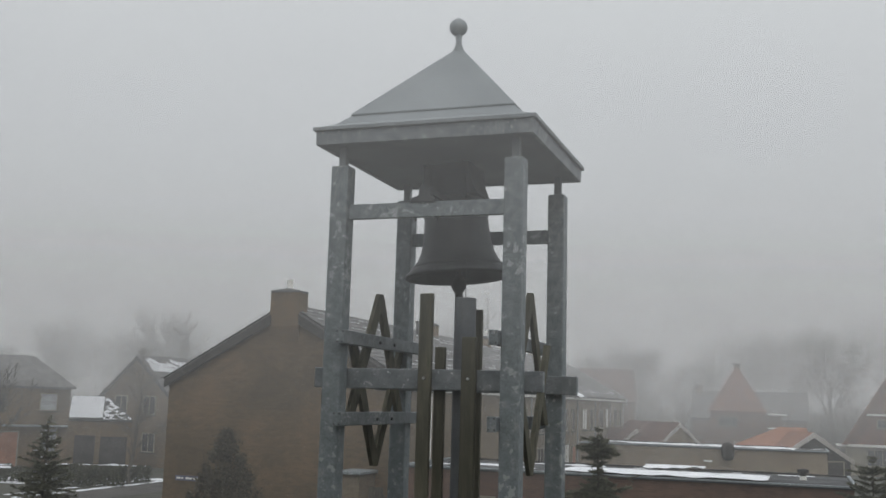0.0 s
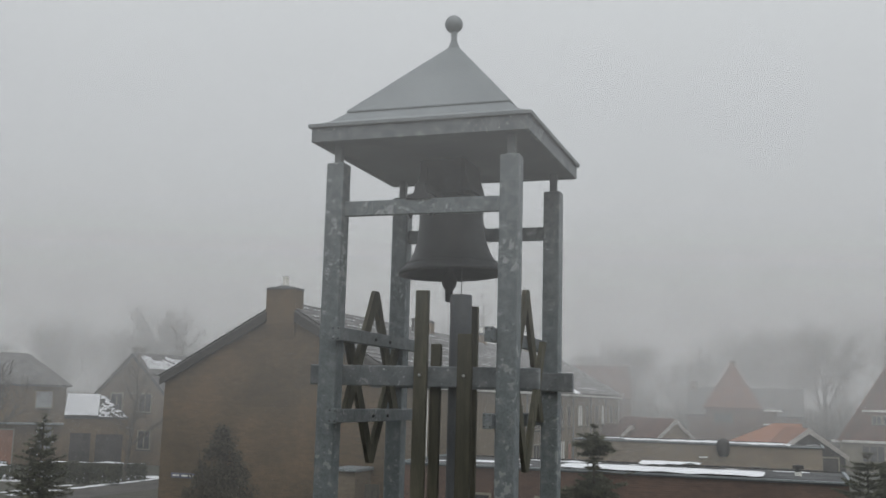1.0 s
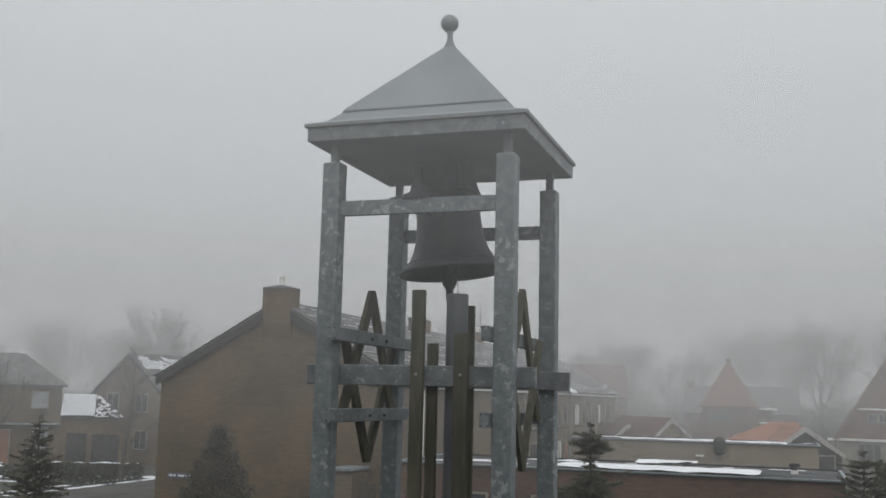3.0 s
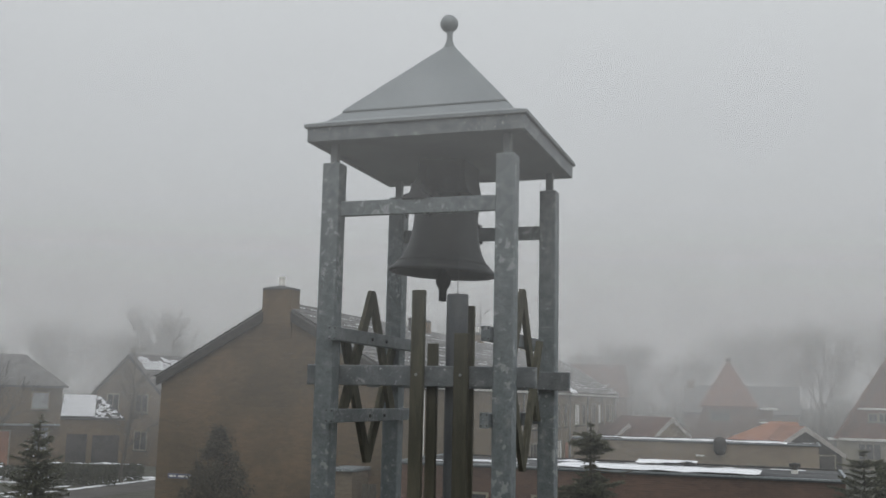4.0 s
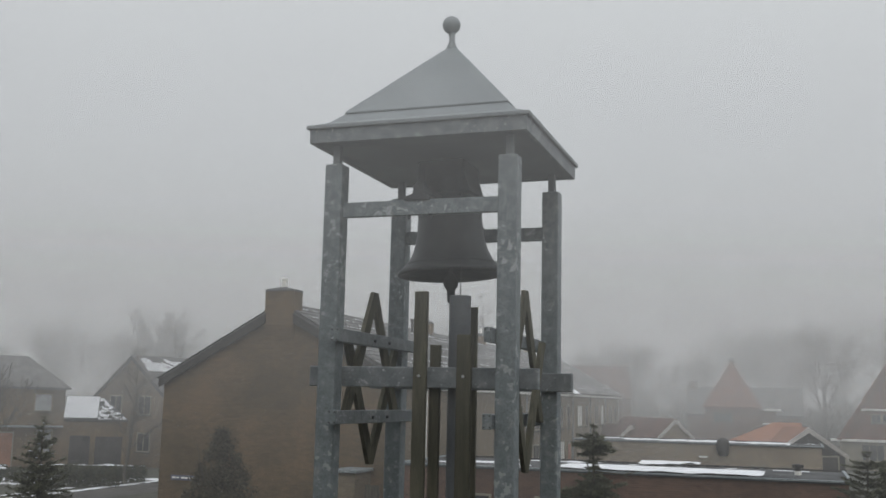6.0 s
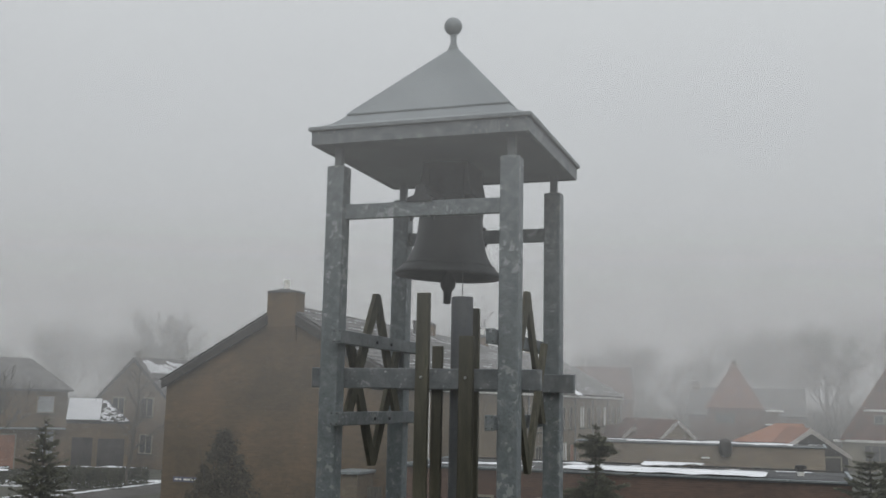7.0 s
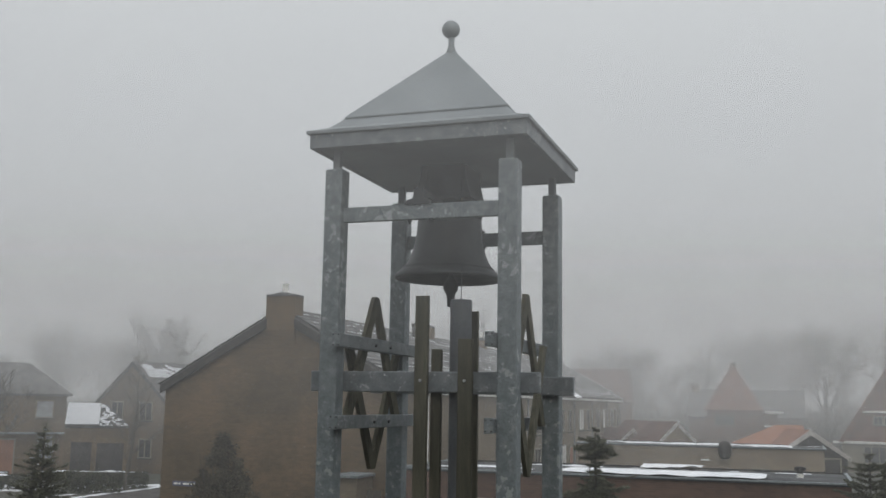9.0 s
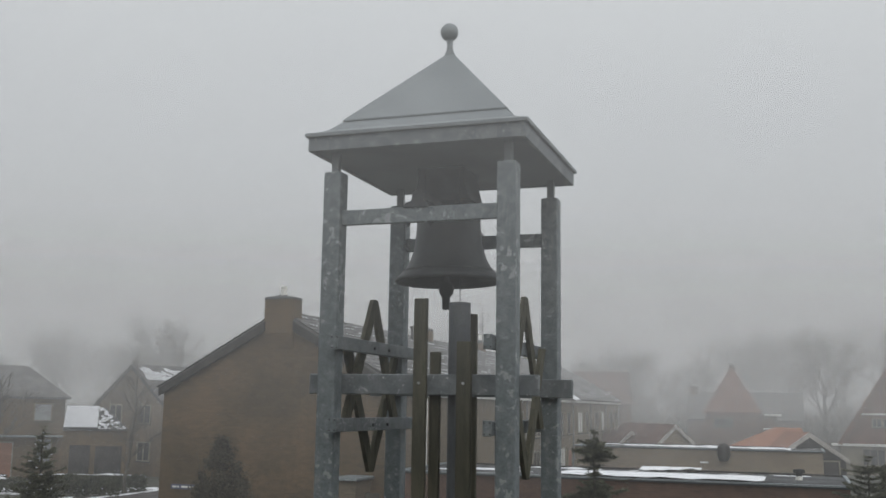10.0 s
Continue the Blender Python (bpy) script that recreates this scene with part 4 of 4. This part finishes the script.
# ---- trees ----
def tube(bm, a, b, ra, rb, n=5):
    a, b = Vector(a), Vector(b)
    d = (b - a).normalized()
    u = d.orthogonal().normalized()
    w = d.cross(u)
    ring = [[bm.verts.new(p + (u * math.cos(2 * math.pi * i / n) + w * math.sin(2 * math.pi * i / n)) * r) for i in range(n)] for p, r in ((a, ra), (b, rb))]
    for i in range(n):
        bm.faces.new((ring[0][i], ring[0][(i + 1) % n], ring[1][(i + 1) % n], ring[1][i]))


def bare_tree(height, spread, seed, trunk_share=0.28, radius=0.02, levels=5):
    """A leafless tree: trunk and limbs in one mesh, twigs in another; returns both."""
    r = random.Random(seed)
    big, fine = bmesh.new(), bmesh.new()

    def grow(p, d, length, rad, level):
        n = 6 if level == 0 else (4 if level < 3 else 3)
        bm = big if level < 3 else fine
        segs = 3 if level < 3 else 2
        for s in range(segs):
            d = (d + Vector((r.gauss(0, 0.13), r.gauss(0, 0.13), r.gauss(0.03, 0.08)))).normalized()
            q = p + d * (length / segs)
            r2 = max(0.012, rad * (0.80 if level < 3 else 0.75))
            tube(bm, p, q, rad, r2, n)
            p, rad = q, r2
            if level and level < levels and s < segs - 1:
                side = (d + Vector((r.gauss(0, 0.8), r.gauss(0, 0.8), r.uniform(-0.1, 0.5)))).normalized()
                grow(p, side, length * r.uniform(0.45, 0.7), max(0.018, rad * 0.6), level + 1)
        if level < levels:
            k = (5 if level == 0 else 3)
            for i in range(k):
                ang = 2 * math.pi * (i + r.random() * 0.7) / k
                out = spread * r.uniform(0.7, 1.25)
                side = (d * 1.0 + Vector((math.cos(ang) * out, math.sin(ang) * out, 0.30))).normalized()
                grow(p, side, length * r.uniform(0.62, 0.88), max(0.02, rad * r.uniform(0.6, 0.78)), level + 1)

    grow(Vector((0, 0, -0.05)), Vector((0, 0, 1)), height * trunk_share, height * radius, 0)
    top = max(v.co.z for m in (big, fine) for v in m.verts)
    for m in (big, fine):
        moved(m, Matrix.Diagonal((height / top, height / top, height / top, 1)))
    return big, fine


def plant_bare(at, height, spread, seed, rz=0, label="leafless broad tree, grey in the fog", levels=5, trunk_share=0.28, radius=0.02):
    t = thing("tree", label, "tree", at, rz, group="bare trees")
    big, fine = bare_tree(height, spread, seed, trunk_share, radius, levels)
    part("trunk", big, BARK, t)
    part("crown", fine, BARK, t, "mesh of fine bare twigs")
    return t


big_tree = plant_bare((6.4, 100.0, 0), 14.0, 0.74, 11, levels=5, radius=0.028, trunk_share=0.24)
mid_tree = plant_bare((-13.0, 106.0, 0), 12.3, 0.66, 12, levels=5, trunk_share=0.22)


def slender_tree(at, height, seed, label="slender leafless tree, faint in the fog", thick=1.0):
    """A leader to the top with short rising side branches and fine twigs."""
    r = random.Random(seed)
    t = thing("tree", label, "tree", at, group="bare trees")
    big, fine = bmesh.new(), bmesh.new()
    p, n = Vector((0, 0, -0.05)), 12
    for i in range(n):
        q = Vector((p.x + r.gauss(0, 0.05), p.y + r.gauss(0, 0.05), height * (i + 1) / n))
        f = (i + 1) / n
        tube(big, p, q, 0.013 * height * (1.02 - f) + 0.008, 0.013 * height * (1.02 - f - 1 / n) + 0.012, 6)
        if 0.22 < f < 0.97:
            for _ in range(max(2, int(7 * (1.1 - f)))):
                a = r.uniform(0, 6.28)
                d = Vector((math.cos(a), math.sin(a), r.uniform(0.5, 1.3))).normalized()
                ln = height * 0.22 * (1.15 - f) * r.uniform(0.6, 1.2) + 0.25
                s = p.lerp(q, r.random())
                e = s + d * ln
                tube(big, s, e, 0.022 * thick, 0.010 * thick, 4)
                for _ in range(9):
                    s2 = s.lerp(e, r.uniform(0.2, 1.0))
                    d2 = (d + Vector((r.gauss(0, 0.6), r.gauss(0, 0.6), r.gauss(0.1, 0.4)))).normalized()
                    e2 = s2 + d2 * ln * r.uniform(0.2, 0.5)
                    tube(fine, s2, e2, 0.009 * thick, 0.005 * thick, 3)
                    for _ in range(3):
                        s3 = s2.lerp(e2, r.uniform(0.3, 1.0))
                        tube(fine, s3, s3 + (d2 + Vector((r.gauss(0, 0.7), r.gauss(0, 0.7), r.gauss(0, 0.5)))).normalized() * ln * 0.18, 0.006 * thick, 0.004 * thick, 3)
        p = q
    part("trunk", big, BARK, t)
    part("crown", fine, BARK, t, "fine bare twigs")
    return t


slender_tree((-37.3, 52.3, 0), 9.4, 13, thick=1.5)
slender_tree((-29.1, 36.1, 0), 7.5, 24, "slender leafless tree beside the snowy garage", thick=1.1)
plant_bare((-34.6, 32.0, 0), 6.4, 0.7, 18, label="leafless garden tree with arching twigs", levels=4, trunk_share=0.3, radius=0.010)
slender_tree((-21.6, 73.0, 0), 14.2, 15)
slender_tree((-24.6, 78.0, 0), 12.0, 16)
rng = random.Random(5)
FAR = [(-9.8, 108, 0.85), (-3.0, 112, 1.0), (13.5, 104, 1.05), (1.5, 118, 1.08), (18, 112, 1.0), (-20, 108, 0.9)]
for x, y, s in FAR:
    copy_thing(rng.choice((big_tree, mid_tree)), pose(x, y, 0, 0, 0, rng.uniform(0, 360)) @ Matrix.Scale(s, 4))
for i in range(16):
    x = -112 + i * 5.2 + rng.uniform(-1.5, 1.5)
    y = 68 + (x + 112) * 0.42 + rng.uniform(-6, 8)
    copy_thing(rng.choice((big_tree, mid_tree)), pose(x, y - 8, 0, 0, 0, rng.uniform(0, 360)) @ Matrix.Scale(rng.uniform(0.75, 1.0), 4))


def far_thicket(x, y, length, depth, height, rz, seed, density=20):
    """Undergrowth and wood edge far off: slim bare shoots, closer together near the ground."""
    r = random.Random(seed)
    verts, faces = [], []
    m = pose(x, y, 0, 0, 0, rz)
    for i in range(int(length * height * density)):
        u, v = r.uniform(-0.5, 0.5) * length, r.uniform(-0.5, 0.5) * depth
        fade = min(1.0, (0.5 - abs(u / length)) * 5)
        top = height * fade * (0.62 + 0.5 * noise.noise((u * 0.12, seed, 1)) + 0.3 * noise.noise((u * 0.45, seed, 4)))
        p = Vector((u, v, max(0.0, top) * r.random() ** 1.5))
        d = Vector((r.gauss(0, 0.45), r.gauss(0, 0.45), 1.0)).normalized() * r.uniform(0.5, 1.5)
        w = Vector((r.uniform(-1, 1), r.uniform(-1, 1), r.uniform(-0.5, 0.5))).normalized() * r.uniform(0.02, 0.05)
        k = len(verts)
        verts.extend(tuple(m @ q) for q in (p - w, p + w, p + d))
        faces.append((k, k + 1, k + 2))
    me = bpy.data.meshes.new("thicket")
    me.from_pydata(verts, [], faces)
    me.materials.append(BARK)
    return tagged(new("thicket", me), "far brown thicket of bare shrubs in the fog", "thicket", "thickets", "stuff")


far_thicket(-80, 92, 90, 8, 6.0, 22, 21, 30)
far_thicket(-60, 74, 70, 8, 8.5, 24, 26, 34)
far_thicket(-2, 112, 60, 6, 7.0, 12, 22, 30)
far_thicket(-13, 99, 15, 5, 9.5, 12, 23, 34)
far_thicket(-3, 94, 12, 4, 6.5, 12, 27, 40)
far_thicket(8, 97, 20, 5, 7.4, 12, 25, 60)


def conifer(at, height, tiers, seed, label, density=1.0, droop=0.25, rz=0, spray=0.20, lift=0.0, stray=0.0):
    """Tapered trunk, whorls of branches given as (height, reach), each set with needle sprays."""
    r = random.Random(seed)
    t = thing("conifer", label, "conifer", at, rz, group="conifers")
    trunk, limbs, needles = bmesh.new(), bmesh.new(), bmesh.new()
    tube(trunk, (0, 0, -0.05), (0, 0, height * 0.6), 0.014 * height, 0.008 * height, 8)
    tube(trunk, (0, 0, height * 0.6), (0, 0, height * 0.985), 0.008 * height, 0.003 * height, 6)
    for z, reach in tiers:
        f = z / height
        nb = 7 if reach > 0.3 else 5
        for i in range(nb):
            ang = 2 * math.pi * (i + r.random() * 0.8) / nb
            ln = reach * r.uniform(0.65, 1.15)
            a = Vector((0, 0, z + r.uniform(-0.5, 0.5) * stray))
            d = Vector((math.cos(ang), math.sin(ang), lift + r.uniform(-droop, droop)))
            b = a + d * ln
            tube(limbs, a, b, 0.006 * height * (1.1 - f), 0.003, 3)
            for j in range(max(12, int(ln * 330 * density))):
                s = r.uniform(0.12, 1.0)
                p = a.lerp(b, s)
                w = spray * (1.1 - 0.6 * s) * min(1.0, ln + 0.3)
                side = Vector((-d.y, d.x, 0)) * r.choice((-1, 1)) * w * r.uniform(0.3, 1.2) + d * w * r.uniform(0.3, 0.9) + Vector((0, 0, r.gauss(0.02, 0.45) * w))
                c = Vector((r.uniform(-1, 1), r.uniform(-1, 1), r.uniform(-1, 1))) * 0.009
                q = p + side
                v = [needles.verts.new(p + c), needles.verts.new(p - c), needles.verts.new(q), needles.verts.new(p.lerp(q, 0.6) + Vector((c.z, c.x, c.y)) * 1.8)]
                needles.faces.new(v[:3])
                needles.faces.new((v[0], v[2], v[3]))
    part("trunk", trunk, BARK, t)
    part("branches", limbs, BARK, t)
    part("needles", needles, NEEDLE, t, "dull green needle sprays")
    return t


def even_tiers(height, radius, n, start):
    return [(start + (height - start) * (i + 0.5) / n, radius * (1 - (i + 0.5) / n) ** 0.75 + 0.05) for i in range(n)]


spruce = conifer((-14.13, 12.05, 0), 3.98, even_tiers(3.98, 1.12, 26, 0.3), 41, "young dull green spruce with sparse branches and snow crumbs", 0.62, 0.3, spray=0.17, lift=0.15, stray=0.2)
rng = random.Random(17)
crumbs = bmesh.new()
for i in range(46):
    f = rng.random() ** 1.4
    ang, reach = rng.uniform(0, 6.28), (1.0 * (1 - f) ** 0.75) * rng.uniform(0.5, 0.9)
    at = Vector((math.cos(ang) * reach, math.sin(ang) * reach, 0.5 + 3.4 * f))
    bmesh.ops.create_icosphere(crumbs, subdivisions=1, radius=1.0, matrix=Matrix.Translation(at) @ Matrix.Rotation(ang, 4, "Z") @ Matrix.Diagonal((rng.uniform(0.03, 0.09), rng.uniform(0.02, 0.05), 0.014, 1)))
tagged(part("snow", crumbs, SNOW_WET, spruce, "crumbs of snow on the twigs"), kind="stuff")

PINE_TIERS = [(4.05, 0.10), (3.85, 0.16), (3.70, 0.42), (3.60, 0.55), (3.50, 0.58), (3.40, 0.40), (3.22, 0.22), (3.05, 0.24), (2.85, 0.34), (2.68, 0.62), (2.55, 0.85), (2.42, 0.95), (2.25, 0.85), (2.0, 0.7), (1.6, 0.8), (1.2, 0.8), (0.8, 0.7)]
pine = conifer((-1.75, 16.2, 0), 4.2, PINE_TIERS, 43, "dark pine with soft tufted tiers of branches", 1.35, 0.22, spray=0.17, lift=0.05, stray=0.1)
snag = bmesh.new()
for pts in (((0.0, 0.0, 3.0), (0.35, -0.1, 2.98)), ((0.35, -0.1, 2.98), (0.72, -0.1, 2.95)), ((0.72, -0.1, 2.95), (0.98, -0.08, 3.02)), ((0.72, -0.1, 2.95), (0.85, -0.1, 2.86))):
    tube(snag, *pts, 0.020, 0.012, 5)
part("branch", snag, BARK, pine, "bare crooked side branch")
FIR_TIERS = [(3.50, 0.18), (3.42, 0.10), (3.22, 0.46), (3.12, 0.56), (2.98, 0.36), (2.84, 0.55), (2.68, 0.75), (2.5, 0.85), (2.3, 0.95), (2.0, 1.05), (1.6, 1.15), (1.2, 1.2), (0.8, 1.2)]
conifer((4.42, 19.3, 0), 3.62, FIR_TIERS, 45, "dark green fir with flat star-like whorls of twigs", 1.0, 0.10, spray=0.10, lift=0.22)


def bush(at, height, radius, seed, label, n=5200):
    r = random.Random(seed)
    t = thing("shrub", label, "shrub", at, group="evergreen shrubs")
    stems, leaves = bmesh.new(), bmesh.new()
    for i in range(14):
        a = r.uniform(0, 6.28)
        top = Vector((math.cos(a) * radius * 0.55 * r.random(), math.sin(a) * radius * 0.55 * r.random(), height * r.uniform(0.6, 0.95)))
        tube(stems, (math.cos(a) * 0.08, math.sin(a) * 0.08, -0.03), top, 0.035, 0.008, 5)
    lumps = []
    for i in range(110):
        f = r.random() ** 0.85
        a = r.uniform(0, 6.28)
        rr = radius * (1 - f) ** 0.8 * r.uniform(0.2, 1.0)
        lumps.append((Vector((math.cos(a) * rr, math.sin(a) * rr, 0.15 + f * (height - 0.25))), r.uniform(0.16, 0.42) * (1.1 - 0.6 * f)))
    lumps.append((Vector((0, 0, height - 0.1)), 0.12))

    def place():
        c, s = r.choice(lumps)
        return c + Vector((r.gauss(0, 0.5), r.gauss(0, 0.5), r.gauss(0, 0.6))) * s
    leaf_cloud(leaves, r, n, place, 0.042)
    part("stems", stems, BARK, t)
    part("leaves", leaves, BUSH, t, "dense brownish leaves with gaps")
    return t


bush((-13.85, 19.7, 0), 3.5, 1.6, 47, "loose dark evergreen shrub before the gable", 17000)


# ---- roof tiles: the near stretch one by one, the rest in one sheet ----
TILE = tile_mesh()
TILE_ME = bpy.data.meshes.new("roof_tile")
TILE.to_mesh(TILE_ME)
TILE.free()
TILE_ME.materials.append(TILE_WET_SHEEN)
tv = np.array([v.co[:] for v in TILE_ME.vertices])
tf = [tuple(p.vertices) for p in TILE_ME.polygons]


def tile_pose(sx, i, j):
    d = NRM + 0.24 - 0.19 - j * 0.331
    y = 0.06 + i * 0.30
    x = sx * (CO * d + SI * 0.14)
    z = RIDGE - SI * d + CO * 0.14
    m = pose(x, y, z) @ pose(0, 0, 0, 0, 0, 90 * sx) @ pose(0, 0, 0, math.degrees(math.asin(SI)))
    return m @ pose(0, 0, 0.004 * math.sin(i * 3.1 + j * 1.7), 0.6 * math.sin(i * 1.3 + j), 0, 0.5 * math.sin(i + 2.3 * j))


COURSES, COLUMNS, NEAR = 17, 157, 17
for sx, host in ((1, right_roof), (-1, left_roof)):
    verts, faces = [], []
    for i in range(COLUMNS):
        for j in range(COURSES):
            m = tile_pose(sx, i, j)
            if sx > 0 and i < NEAR:
                ob = new("roof_tile", TILE_ME)
                ob.parent = host
                ob.matrix_basis = m
                continue
            a = np.array(m)
            k = len(verts)
            verts.extend((tv @ a[:3, :3].T + a[:3, 3]).tolist())
            faces.extend(tuple(q + k for q in f) for f in tf)
    me = bpy.data.meshes.new("roof_tiles")
    me.from_pydata(verts, [], faces)
    me.materials.append(TILE_WET_SHEEN)
    ob = new("roof_tiles", me)
    ob.parent = host
    tagged(ob, kind="stuff")


# ---- what moves ----
def swing(extremes, t):
    for (ta, a), (tb, b) in zip(extremes, extremes[1:]):
        if ta <= t <= tb:
            return (a + b) / 2 + (a - b) / 2 * math.cos(math.pi * (t - ta) / (tb - ta))


BELL_SWING = [(-0.88, -9.0), (0.41, 8.2), (1.70, -5.5), (2.95, 5.8), (4.26, -3.7), (5.46, 4.8), (6.88, -2.0), (7.95, 3.2), (9.30, -1.4), (10.50, 2.3)]
CLAPPER_SWING = [(-0.2, 5.6), (0.57, -5.5), (1.35, 4.0), (2.1, -3.9), (2.93, 3.0), (3.75, -3.3), (4.5, 3.0), (5.25, -3.6), (6.0, 2.0), (6.75, -2.7), (7.58, 1.7), (8.35, -3.2), (9.05, 1.4), (9.75, -1.4), (10.5, 0.4)]


def motions():
    times = [i * 0.1 for i in range(101)]
    walk(bell, [(t, pose(0, 0, PIVOT, 0, -swing(BELL_SWING, t), 0)) for t in times])
    walk(clapper, [(t, pose(0, 0, 0, 0, swing(BELL_SWING, t) - swing(CLAPPER_SWING, t), 0)) for t in times])


motions()
